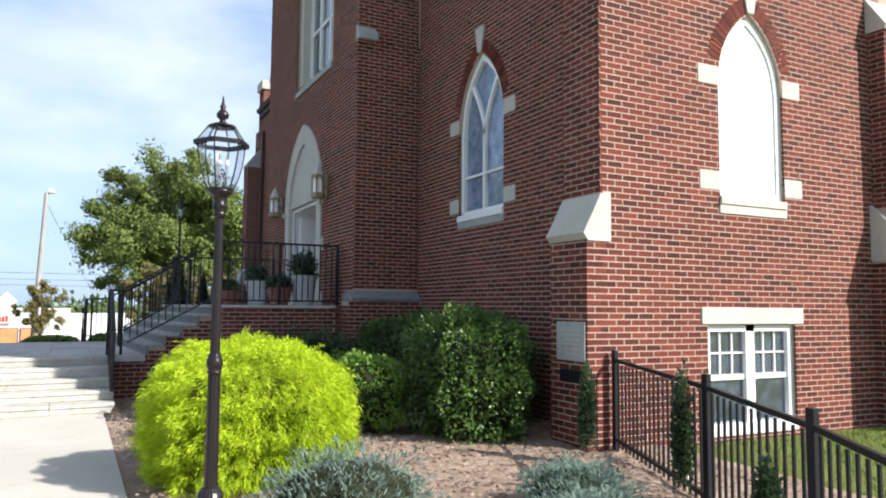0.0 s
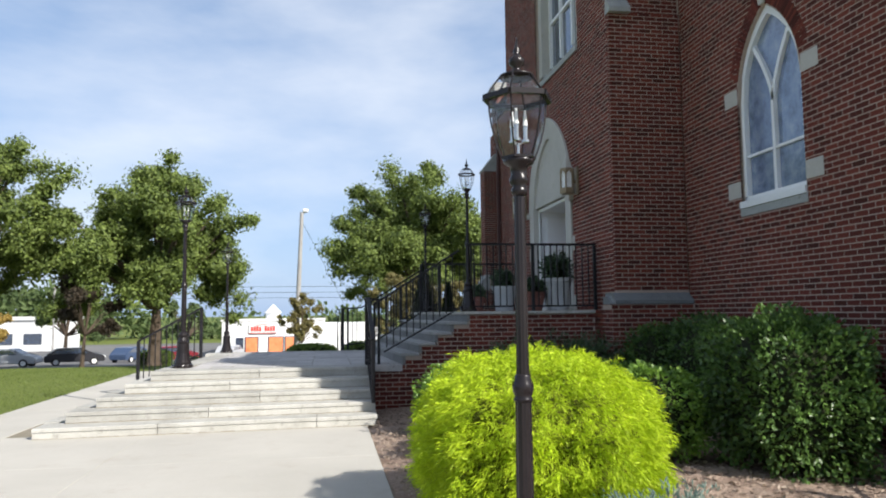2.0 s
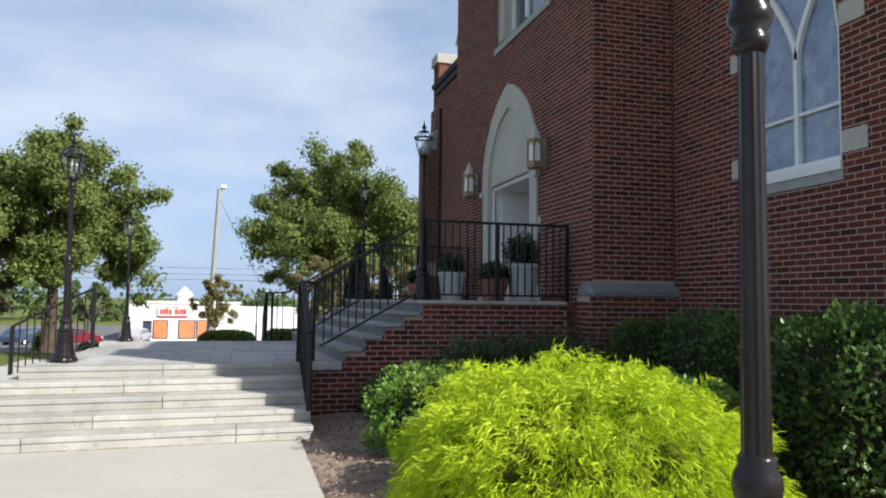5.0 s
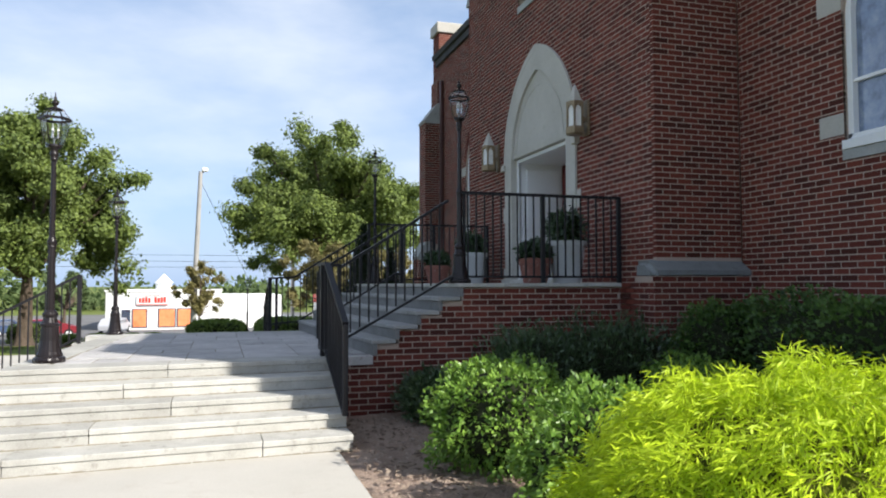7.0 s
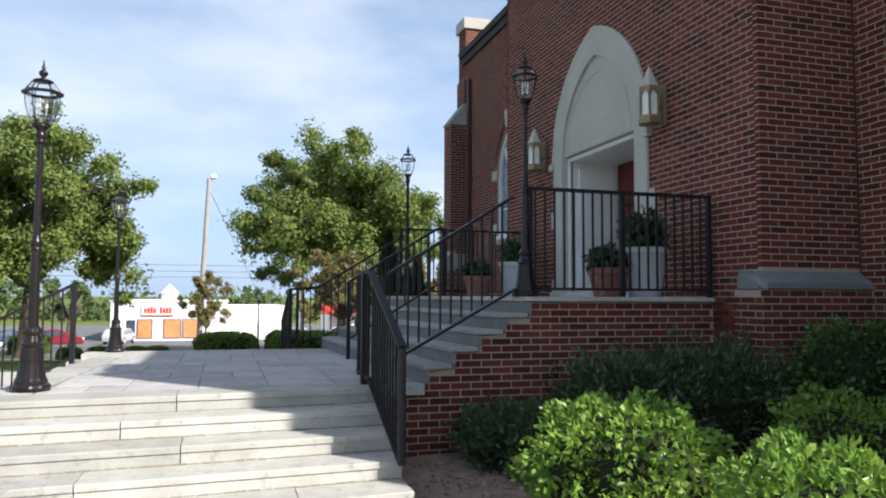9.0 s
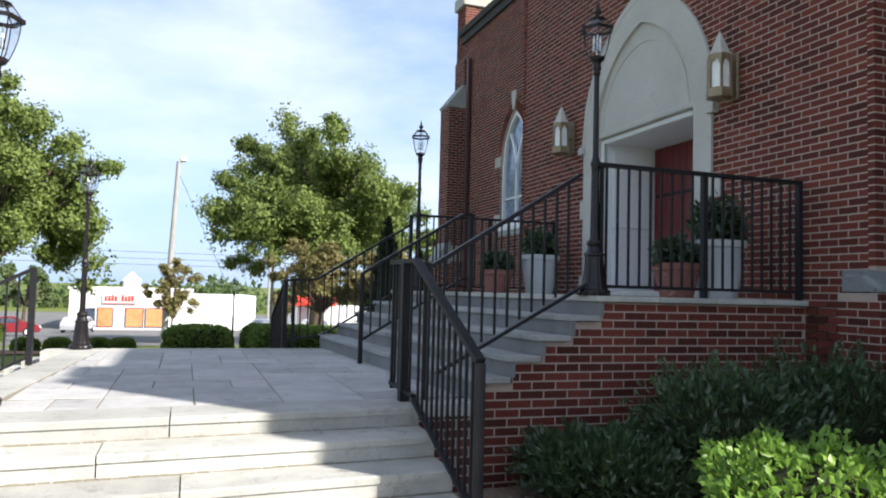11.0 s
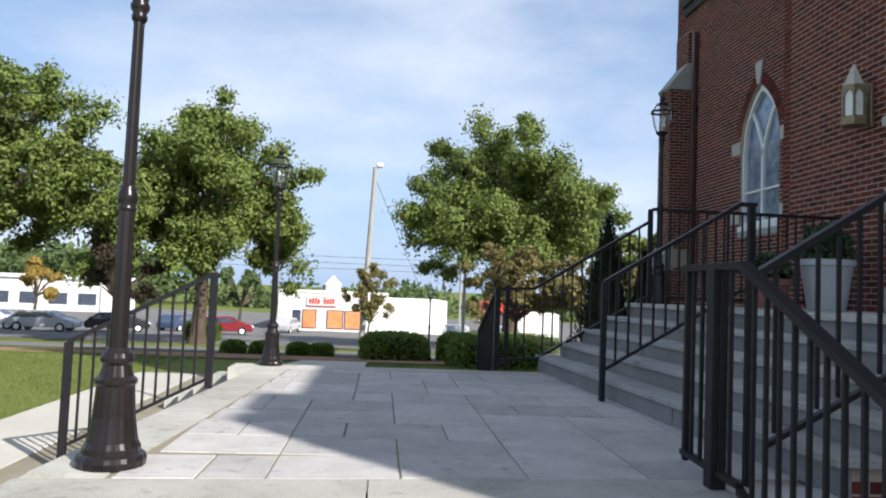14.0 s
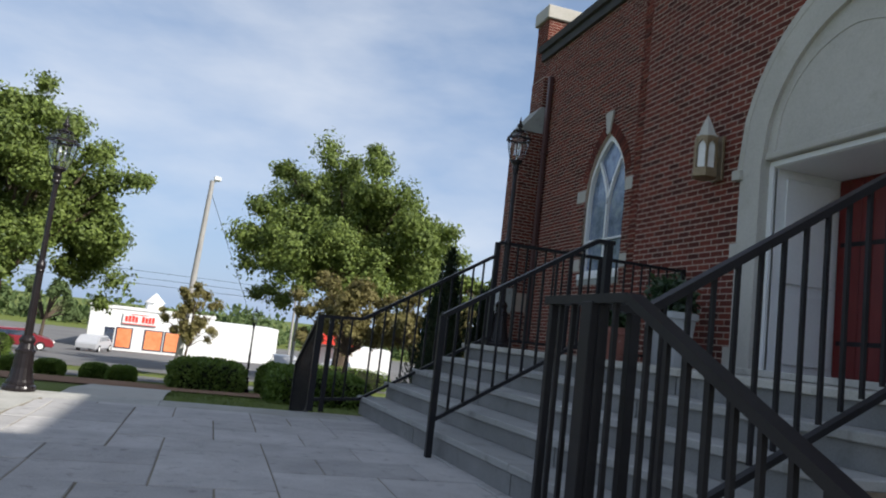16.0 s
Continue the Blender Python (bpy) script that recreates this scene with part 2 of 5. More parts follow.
al_.new(node_ramp(an_, al_, node_noise(an_, al_, 5.0, 6.0, 0.65), [(0.3, (0.09, 0.12, 0.18)), (0.5, (0.17, 0.22, 0.33)), (0.72, (0.3, 0.35, 0.42))]), ab_.inputs["Base Color"])
node_bump(an_, al_, ab_, node_noise(an_, al_, 9.0, 3.0), 0.05, 0.02)
ab_.inputs["IOR"].default_value = 1.9
LAMP_GLASS, gn, gl, gb = material("clear lamp glass", 0.03)
g_tr, g_gl, g_mix = gn.new("ShaderNodeBsdfTransparent"), gn.new("ShaderNodeBsdfGlossy"), gn.new("ShaderNodeMixShader")
g_tr.inputs["Color"].default_value, g_gl.inputs["Roughness"].default_value = (0.97, 0.98, 0.985, 1), 0.03
g_fr, g_low = gn.new("ShaderNodeLayerWeight"), gn.new("ShaderNodeMath")
g_fr.inputs["Blend"].default_value = 0.35
g_low.operation, g_low.inputs[1].default_value = "MULTIPLY", 0.4
gl.new(g_fr.outputs["Facing"], g_low.inputs[0])
gl.new(g_low.outputs["Value"], g_mix.inputs["Fac"])
gl.new(g_tr.outputs["BSDF"], g_mix.inputs[1])
gl.new(g_gl.outputs["BSDF"], g_mix.inputs[2])
gl.new(g_mix.outputs["Shader"], gn["Material Output"].inputs["Surface"])
OPAL, on_, ol, ob_ = material("opal glass", 0.35)
ob_.inputs["Base Color"].default_value = (0.8, 0.8, 0.78, 1)
ol.new(node_ramp(on_, ol, node_noise(on_, ol, 12.0), [(0.3, (0.72, 0.72, 0.7)), (0.7, (0.86, 0.86, 0.84))]), ob_.inputs["Base Color"])


def paint(name, c, rough=0.3):
    return grainy(name, tuple(x * 0.9 for x in c), c, rough, 3.0, 0.5, 0.02)


# ---------------------------------------------------------------- mesh helpers
def part(name, bm, mat, parent=None, label="", smooth=False):
    """One mesh object from a bmesh, under its thing."""
    me = bpy.data.meshes.new(name)
    bmesh.ops.recalc_face_normals(bm, faces=bm.faces[:])
    bm.to_mesh(me)
    bm.free()
    me.materials.append(mat)
    if smooth:
        for p in me.polygons:
            p.use_smooth = True
    ob = new(name, me)
    ob.parent = parent
    if label:
        tagged(ob, label)
    return ob


def shared(name, me, parent, m):
    ob = new(name, me)
    ob.parent = parent
    ob.matrix_basis = m
    return ob


def thing(name, label, category, m=None, group="", kind=""):
    ob = new(name)
    ob.empty_display_size = 0.1
    if m is not None:
        ob.matrix_basis = m
    return tagged(ob, label, category, group, kind)


def box(bm, x0, x1, y0, y1, z0, z1, bevel=0.0):
    made = bmesh.ops.create_cube(bm, size=1.0, matrix=Matrix.LocRotScale(((x0 + x1) / 2, (y0 + y1) / 2, (z0 + z1) / 2), None, (abs(x1 - x0), abs(y1 - y0), abs(z1 - z0))))
    if bevel:
        es = list({e for v in made["verts"] for e in v.link_edges})
        bmesh.ops.bevel(bm, geom=es, offset=bevel, segments=1, affect="EDGES")
    return bm


def boxed(*a, bevel=0.0):
    return box(bmesh.new(), *a, bevel=bevel)


def tube(bm, a, b, r0, r1=None, sides=8):
    a, b = Vector(a), Vector(b)
    r1 = r0 if r1 is None else r1
    turn = (b - a).to_track_quat("Z", "Y").to_matrix().to_4x4()
    bmesh.ops.create_cone(bm, cap_ends=True, segments=sides, radius1=r0, radius2=r1, depth=(b - a).length, matrix=Matrix.Translation((a + b) / 2) @ turn)
    return bm


def bar(bm, a, b, w, h):
    """A square bar from a to b."""
    a, b = Vector(a), Vector(b)
    d = (b - a).normalized()
    side = d.cross(Vector((0, 0, 1)))
    side = Vector((1, 0, 0)) if side.length < 1e-4 else side.normalized()
    up = side.cross(d)
    vs = [bm.verts.new(p + side * sx * w / 2 + up * sy * h / 2) for p in (a, b) for sx, sy in ((-1, -1), (1, -1), (1, 1), (-1, 1))]
    for q in ((0, 1, 2, 3), (7, 6, 5, 4), (0, 4, 5, 1), (1, 5, 6, 2), (2, 6, 7, 3), (3, 7, 4, 0)):
        bm.faces.new([vs[i] for i in q])
    return bm


def lathe(bm, profile, sides=20, flutes=0.0):
    rings = []
    for r, z in profile:
        ring = []
        for i in range(sides):
            k = r * (1 - (flutes if i % 2 else 0))
            ring.append(bm.verts.new((k * math.cos(math.tau * i / sides), k * math.sin(math.tau * i / sides), z)))
        rings.append(ring)
    for a, b in zip(rings, rings[1:]):
        for i in range(sides):
            j = (i + 1) % sides
            bm.faces.new((a[i], a[j], b[j], b[i]))
    bm.faces.new(rings[0][::-1])
    bm.faces.new(rings[-1])
    return bm


def prism(bm, outline, axis, a, b):
    """Extrudes a closed outline of (u, v) along x, y or z from a to b."""
    def at(u, v, w):
        return {"x": (w, u, v), "y": (u, w, v), "z": (u, v, w)}[axis]
    lo, hi = [bm.verts.new(at(u, v, a)) for u, v in outline], [bm.verts.new(at(u, v, b)) for u, v in outline]
    bm.faces.new(lo[::-1])
    bm.faces.new(hi)
    k = len(outline)
    for i in range(k):
        bm.faces.new((lo[i], lo[(i + 1) % k], hi[(i + 1) % k], hi[i]))
    return bm


def arch_height(u, c, half, spring, apex):
    """The height of a pointed arch over u."""
    d = min(abs(u - c) / half, 1.0)
    rise = apex - spring
    k = (half * half + rise * rise) / (2 * half)
    x = abs(u - c) + (k - half) if d < 1 else k
    return spring + math.sqrt(max(k * k - x * x, 0.0))


def arch_outline(c, half, spring, apex, bottom, steps=12):
    us = [c - half + 2 * half * i / (2 * steps) for i in range(2 * steps + 1)]
    return [(c - half, bottom)] + [(u, arch_height(u, c, half, spring, apex)) for u in us] + [(c + half, bottom)]


def ring_between(bm, outer, inner, axis, a, b):
    """A band between two outlines of the same count, extruded."""
    def at(u, v, w):
        return {"x": (w, u, v), "y": (u, w, v), "z": (u, v, w)}[axis]
    vs = [[bm.verts.new(at(u, v, w)) for u, v in o] for o in (outer, inner) for w in (a, b)]
    oa, ob, ia, ib = vs
    for i in range(len(outer) - 1):
        j = i + 1
        for q in ((oa[i], oa[j], ia[j], ia[i]), (ob[i], ib[i], ib[j], ob[j]), (oa[i], ob[i], ob[j], oa[j]), (ia[i], ia[j], ib[j], ib[i])):
            bm.faces.new(q)
    for i in (0, -1):
        bm.faces.new((oa[i], ia[i], ib[i], ob[i]))
    return bm


def mesh_stuff(name, verts, faces, mat, parent=None):
    me = bpy.data.meshes.new(name)
    me.from_pydata(verts.tolist() if hasattr(verts, "tolist") else verts, [], faces.tolist() if hasattr(faces, "tolist") else faces)
    me.materials.append(mat)
    ob = new(name, me)
    ob.parent = parent
    return ob


def leaf_mesh(name, at, out, size, width, mat, parent=None, droop=0.0, spread=0.8, seed=0, fold=True, face=None):
    """Leaves at the points, pointing roughly outwards, each two folded facets."""
    g = np.random.default_rng(seed)
    at, out = np.asarray(at, float), np.asarray(out, float)
    n = len(at)
    d = out + g.normal(0, spread, (n, 3))
    d[:, 2] -= droop
    d /= np.linalg.norm(d, axis=1)[:, None] + 1e-9
    s = np.cross(d, g.normal(0, 1, (n, 3)) if face is None else face + g.normal(0, 0.45, (n, 3)))
    s /= np.linalg.norm(s, axis=1)[:, None] + 1e-9
    up = np.cross(s, d)
    ln = size * g.uniform(0.6, 1.3, (n, 1))
    w = width * g.uniform(0.7, 1.2, (n, 1))
    mid = at + d * ln * 0.45
    v = np.stack([at, mid + s * w / 2 - up * w * 0.15, at + d * ln - np.array([0, 0, 1]) * ln * droop * 0.3, mid - s * w / 2 - up * w * 0.15], 1).reshape(-1, 3)
    i = np.arange(n)[:, None] * 4
    f = np.concatenate([i + [0, 1, 2], i + [0, 2, 3]]) if fold else i + [0, 1, 2, 3]
    return mesh_stuff(name, v, f, mat, parent)


def shell_points(g, n, centre, radii, depth=0.25, flat=-1.0, lumps=0.12, power=2.0, k=5.0):
    """Points and outward ways in the outer shell of a lumpy rounded form."""
    p = g.normal(0, 1, (n * 2, 3))
    p /= np.linalg.norm(p, axis=1)[:, None]
    p = p[p[:, 2] > flat][:n]
    if power != 2.0:
        p /= (np.abs(p) ** power).sum(1)[:, None] ** (1 / power)
    ph = np.asarray(centre) * 3.1
    bump = 1 + lumps * (np.sin(k * p[:, 0] + ph[0]) * np.cos(k * 0.9 * p[:, 1] + ph[1]) + 0.7 * np.sin(k * 1.7 * p[:, 2] + ph[0] + k * p[:, 1]) + 0.5 * np.sin(k * 2.6 * p[:, 0] - k * 2.1 * p[:, 1]))
    r = bump * (1 - depth * g.random(len(p)) ** 1.6)
    return np.asarray(centre) + p * np.asarray(radii) * r[:, None], p


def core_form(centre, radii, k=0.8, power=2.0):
    """A bush's solid twiggy inside, in the colour of its shade, so that no light passes."""
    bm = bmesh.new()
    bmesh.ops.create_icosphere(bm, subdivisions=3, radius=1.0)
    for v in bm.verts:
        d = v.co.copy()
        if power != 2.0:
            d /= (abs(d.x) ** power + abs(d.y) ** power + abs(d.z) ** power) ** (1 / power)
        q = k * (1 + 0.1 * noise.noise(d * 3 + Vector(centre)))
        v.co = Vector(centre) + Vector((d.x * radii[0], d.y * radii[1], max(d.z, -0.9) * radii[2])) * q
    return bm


# ---------------------------------------------------------------- masonry
COURSE, STRETCH, JOINT = 0.0677, 0.2032, 0.0125
REAL_BRICKS = []


def spot(plane, const, u, z, d):
    """A point of a wall: d metres behind its face."""
    return (const + d, u, z) if plane == "x" else (u, const + d, z)


def hole_span(o, za, zb):
    """The stretch of a wall that an opening (centre, half, bottom, spring, apex) takes between two heights."""
    c, half, bottom, spring, apex = o
    if zb <= bottom or za >= apex:
        return None
    if za <= spring:
        return c - half, c + half
    lo, hi = 0.0, half
    for _ in range(18):
        mid = (lo + hi) / 2
        lo, hi = (mid, hi) if arch_height(c + mid, c, half, spring, apex) > za else (lo, mid)
    return c - lo, c + lo


def lay_bricks(wall, plane, const, u0, u1, z0, z1, holes=(), near=None, limit=None, stop=None, odd=0):
    """Running bond on a wall's face; near: the stretch (ua, ub, za, zb) whose whole bricks are pieces of their own."""
    verts, faces, pieces = [], [], []
    rows = int(round((z1 - z0) / COURSE))
    for r in range(rows):
        za = z0 + r * COURSE + JOINT / 2
        zb = za + COURSE - JOINT
        a0, a1 = limit(za, zb) if limit else (u0, u1)
        if a1 - a0 < 0.03:
            continue
        spans = [hole_span(o, za, zb) for o in holes]
        k = math.floor((a0 - u0) / STRETCH) - 1
        while True:
            s = u0 + k * STRETCH + (STRETCH / 2 if (r + odd) % 2 else 0.0)
            k += 1
            if s > a1:
                break
            bits = [(max(s + JOINT / 2, a0), min(s + STRETCH - JOINT / 2, a1))]
            for h in spans:
                if h:
                    bits = [b for lo, hi in bits for b in ((lo, min(hi, h[0])), (max(lo, h[1]), hi))]
            for lo, hi in bits:
                if hi - lo < 0.02:
                    continue
                jit = random.uniform(-0.001, 0.0015)
                if near and hi - lo > STRETCH - JOINT - 0.002 and near[0] < lo and hi < near[1] and near[2] < za and zb < near[3] and len(pieces) < 300:
                    pieces.append((lo, za, jit))
                    continue
                i = len(verts)
                for d in (jit, 0.03):
                    verts += [spot(plane, const, lo, za, d), spot(plane, const, hi, za, d), spot(plane, const, hi, zb, d), spot(plane, const, lo, zb, d)]
                faces += [(i, i + 1, i + 2, i + 3), (i, i + 4, i + 5, i + 1), (i + 1, i + 5, i + 6, i + 2), (i + 2, i + 6, i + 7, i + 3), (i + 3, i + 7, i + 4, i)]
    if verts:
        tagged(mesh_stuff("brickwork", verts, faces, BRICK, wall), "courses of red brick", kind="stuff")
    REAL_BRICKS.append((wall, plane, const, pieces))


def lay_pieces():
    """The nearest bricks of each wall, one by one."""
    for plane in ("x", "y"):
        bm = bmesh.new()
        l, h = STRETCH - JOINT, COURSE - JOINT
        box(bm, *((0, 0.03, 0, l, 0, h) if plane == "x" else (0, l, 0, 0.03, 0, h)))
        me = bpy.data.meshes.new("brick")
        bm.to_mesh(me)
        bm.free()
        me.materials.append(BRICK_ONE)
        for wall, pl, const, pieces in REAL_BRICKS:
            if pl == plane:
                for u, z, jit in pieces:
                    shared("brick", me, wall, Matrix.Translation(spot(plane, const, u, z, jit)))


def wall_slab(name, label, plane, const, u0, u1, z0, z1, openings=(), thick=0.3, mat=None, top=None):
    """A wall with real openings; its face lies behind the bricks'."""
    front, back = 0.0025, thick
    us = {u0, u1}
    for c, half, *_ in openings:
        us |= {c - half + 2 * half * i / 20 for i in range(21)}
    us = sorted(us)
    verts, faces, index = [], [], {}

    def quad(*pts):
        for p in pts:
            key = tuple(round(v, 4) for v in spot(plane, const, *p))
            if key not in index:
                index[key] = len(verts)
                verts.append(key)
        faces.append(tuple(index[tuple(round(v, 4) for v in spot(plane, const, *p))] for p in pts))

    roof = top or (lambda u: z1)
    for a, b in zip(us, us[1:]):
        mid = (a + b) / 2
        strips, low = [], (z0, z0)
        for o in sorted((o for o in openings if abs(mid - o[0]) < o[1]), key=lambda o: o[2]):
            tops = [arch_height(u, *o[:2], o[3], o[4]) if o[4] > o[3] + 1e-6 else o[3] for u in (a, b)]
            strips.append((low, (o[2], o[2])))
            low = tuple(tops)
            quad((a, o[2], front), (b, o[2], front), (b, o[2], back), (a, o[2], back))
            quad((a, tops[0], front), (a, tops[0], back), (b, tops[1], back), (b, tops[1], front))
        strips.append((low, (roof(a), roof(b))))
        for lo, hi in strips:
            for d in (front, back):
                quad((a, lo[0], d), (b, lo[1], d), (b, hi[1], d), (a, hi[0], d))
        quad((a, roof(a), front), (b, roof(b), front), (b, roof(b), back), (a, roof(a), back))
    for c, half, bottom, spring, apex in openings:
        for u in (c - half, c + half):
            quad((u, bottom, front), (u, bottom, back), (u, spring, back), (u, spring, front))
    for u in (u0, u1):
        quad((u, z0, front), (u, z0, back), (u, roof(u), back), (u, roof(u), front))
    ob = mesh_stuff(name, verts, faces, mat or MORTAR)
    return tagged(ob, label, "wall", kind="structure")


def stone(name, bm, parent, mat=None, label=""):
    return part(name, bm, mat or LIMESTONE, parent, label)


# ---------------------------------------------------------------- ground
def fall(y):
    """The lie of the land: level by the church, then down to the street and the shops."""
    if y < 24:
        return -0.16
    if y < 48:
        return -0.16 - 1.75 * (y - 24) / 24
    if y < 92:
        return -1.91 - 1.75 * (y - 48) / 44
    return -3.66


def sheet(name, x0, x1, y0, y1, mat, lift, label, nx=2, category="ground", rough=0.0, kind="structure"):
    ys = sorted({y0, y1, *[y for y in (24, 48, 92) if y0 < y < y1], *[y0 + (y1 - y0) * i / 24 for i in range(25)]})
    xs = [x0 + (x1 - x0) * i / nx for i in range(nx + 1)]
    v = [(x, y, fall(y) + lift + (rough * noise.noise((x * 2.3, y * 2.3, 1.0)) if rough else 0.0)) for y in ys for x in xs]
    k = len(xs)
    f = [(j * k + i, j * k + i + 1, (j + 1) * k + i + 1, (j + 1) * k + i) for j in range(len(ys) - 1) for i in range(k - 1)]
    return tagged(mesh_stuff(name, v, f, mat), label, category, kind=kind)


gx, gy = [-2500, -300, -80, -20, 0, 20, 80, 300, 2500], [-2500, -200, -30, 0, 12, 24, 36, 48, 70, 92, 300, 2500]
gv = [(x, y, fall(y)) for y in gy for x in gx]
gf = [(j * 9 + i, j * 9 + i + 1, j * 9 + i + 10, j * 9 + i + 9) for j in range(len(gy) - 1) for i in range(8)]
tagged(mesh_stuff("ground", gv, gf, GRASS), "mown green lawn around the church", "ground", kind="structure")
sheet("road", -400, 60, 33, 41, ASPHALT, 0.02, "worn grey asphalt street past the lawn", category="road")
sheet("parking_lot", -200, 120, 50, 140, ASPHALT, 0.02, "grey asphalt car park before the shops", category="parking lot")
sheet("verge", -26, 30, 26.5, 30.5, MULCH_RED, 0.03, "strip of brown pine straw beside the street", 12, "ground", 0.05)
sheet("far_path", -2.8, -1.3, 18.8, 26.5, CONCRETE, 0.035, "pale concrete footpath across the lawn", category="path")

walkway = tagged(part("pavement", boxed(-4.95, 0.43, -6, 22, -0.4, -0.128), GRANITE_DIRTY), "pale concrete walk leading to the church steps", "pavement", kind="structure")
for i, (x0, x1) in enumerate(((-4.945, -2.296), (-2.293, 0.425))):
    y = -6.0
    while y < 10.9:
        part("slab", boxed(x0, x1, y + 0.0015, min(y + 2.9985, 11.02), -0.3, -0.12, bevel=0.002), CONCRETE, walkway)
        y += 3.0
for j in range(4):
    part("slab", boxed(-4.945, -3.96, 11.03 + j * 2.7, 11.03 + j * 2.7 + 2.69, -0.3, -0.12, bevel=0.006), CONCRETE, walkway)

# the bed
bed_v, bed_f = [], []
nx_, ny_ = 70, 150
for j in range(ny_ + 1):
    for i in range(nx_ + 1):
        x, y = 0.42 + 5.2 * i / nx_, -3.0 + 15.8 * j / ny_
        h = 0.035 * noise.noise((x * 1.1, y * 1.1, 3)) + 0.018 * noise.noise((x * 7, y * 7, 5)) + 0.012 * noise.noise((x * 21, y * 21, 9))
        edge = min(1.0, (x - 0.42) / 0.5)
        bed_v.append((x, y, -0.15 + 0.05 * edge + h * edge))
for j in range(ny_):
    for i in range(nx_):
        a = j * (nx_ + 1) + i
        bed_f.append((a, a + 1, a + nx_ + 2, a + nx_ + 1))
bed = tagged(mesh_stuff("planting_bed", bed_v, bed_f, MULCH), "planting bed covered in brown bark mulch", "planting bed", kind="structure")
g = np.random.default_rng(5)
n = 16000
cx, cy = g.uniform(0.48, 5.4, n), g.uniform(1.5, 12.4, n)
cz = np.array([-0.095 + 0.035 * noise.noise((x * 1.1, y * 1.1, 3)) + 0.018 * noise.noise((x * 7, y * 7, 5)) for x, y in zip(cx, cy)])
CHIP = leaf_material("bark chips", (0.15, 0.105, 0.08), (0.55, 0.45, 0.36), 0.9, 0.1)
tagged(leaf_mesh("mulch_chips", np.stack([cx, cy, cz + 0.006], 1), np.stack([g.normal(0, 1, n), g.normal(0, 1, n), g.normal(0, 0.12, n)], 1), 0.06, 0.022, CHIP, seed=6, spread=0.1),
       "loose brown bark chips over the bed", "mulch", kind="stuff")

# ---------------------------------------------------------------- church walls
WIN_B = (9.78, 0.69, 2.80, 4.15, 5.32)
WIN_C = (21.83, 0.69, 2.80, 4.15, 5.32)
WIN_A = (7.23, 0.55, 2.66, 4.0, 4.95)
BASE_WIN = (7.17, 0.73, -0.02, 1.17, 1.17)
DOOR = (15.4, 1.36, 1.30, 3.45, 5.2)
HIGH_WIN = (14.85, 1.3, 6.15, 11.0, 11.0)
EAVE = 7.95


def rake(y):
    return EAVE


wall_a = wall_slab("wall_side", "sunlit red brick side wall with an arched blank window", "y", 6.15, 4.96, 16.0, -0.4, EAVE, [WIN_A, BASE_WIN])
lay_bricks(wall_a, "y", 6.15, 4.92, 9.8, -0.33, 6.4, [WIN_A, BASE_WIN], near=(5.0, 7.6, 0.9, 2.7))
wall_b = wall_slab("wall_front_near", "shaded red brick front wall with a tall pointed window", "x", 5.52, 6.45, 12.04, -0.4, EAVE, [WIN_B], top=rake)
lay_bricks(wall_b, "x", 5.52, 6.80, 12.04, -0.33, 7.4, [WIN_B], near=(7.0, 12.0, 1.3, 2.7))
wall_t = wall_slab("wall_tower_side", "shaded brick flank of the entrance tower", "y", 12.10, 4.37, 8.0, -0.4, 15.0)
lay_bricks(wall_t, "y", 12.10, 4.33, 5.52, 5.68, 8.2)
wall_d = wall_slab("wall_tower_front", "shaded red brick tower front with the arched church doorway", "x", 4.33, 12.34, 18.76, -0.4, 15.0, [DOOR, HIGH_WIN], thick=0.6)
lay_bricks(wall_d, "x", 4.33, 12.12, 18.76, 1.36, 10.2, [DOOR, HIGH_WIN], near=(12.05, 14.6, 1.4, 3.6))
wall_c = wall_slab("wall_front_far", "shaded red brick front wall beyond the tower", "x", 5.52, 18.76, 25.1, -0.4, EAVE, [WIN_C], top=rake)
lay_bricks(wall_c, "x", 5.52, 18.76, 25.1, -0.33, 7.9, [WIN_C])
bmx = boxed(4.332, 4.60, 12.104, 12.34, -0.4, 15.0)
part("tower_corner", bmx, MORTAR, wall_d)

# the church's mass and roof behind the fronts
bm = boxed(5.85, 22, 6.47, 25.0, -0.4, EAVE - 0.05)
box(bm, 4.98, 11, 12.4, 18.7, 7.0, 15.0)
tagged(part("wall_inner", bm, MORTAR), "brick body of the church behind its fronts", "wall", kind="structure")
bm = prism(bmesh.new(), [(6.1, EAVE - 0.04), (25.2, EAVE - 0.04), (15.8, EAVE + 1.6)], "x", 5.86, 22)
tagged(part("roof", bm, ROOFING), "dark pitched church roof", "roof", kind="structure")
for y0, y1, z0, z1 in ((6.45, 12.04, EAVE, rake(12.04)), (25.1, 18.76, EAVE, rake(18.76))):
    bm = prism(bmesh.new(), [(5.38, z0 - 0.02), (5.34, z0 + 0.1), (5.36, z0 + 0.12), (5.9, z0 + 0.12), (5.9, z0 - 0.02)], "y", *sorted((y0, y1)))
    cope = tagged(part("trim", bm, ROOFING), "dark metal gutter along the eave", "gutter", kind="structure")
    part("fascia", boxed(5.45, 5.53, *sorted((y0, y1)), z0 - 0.2, z0 - 0.022), ROOFING, cope, "dark fascia board")
par = tagged(part("wall_parapet", boxed(5.605, 9.0, 25.205, 25.8, 7.3, 8.86), MORTAR), "sunlit brick end parapet with a pale stone coping", "wall", kind="structure")
lay_bricks(par, "y", 25.2, 5.6, 8.0, 7.32, 8.86)
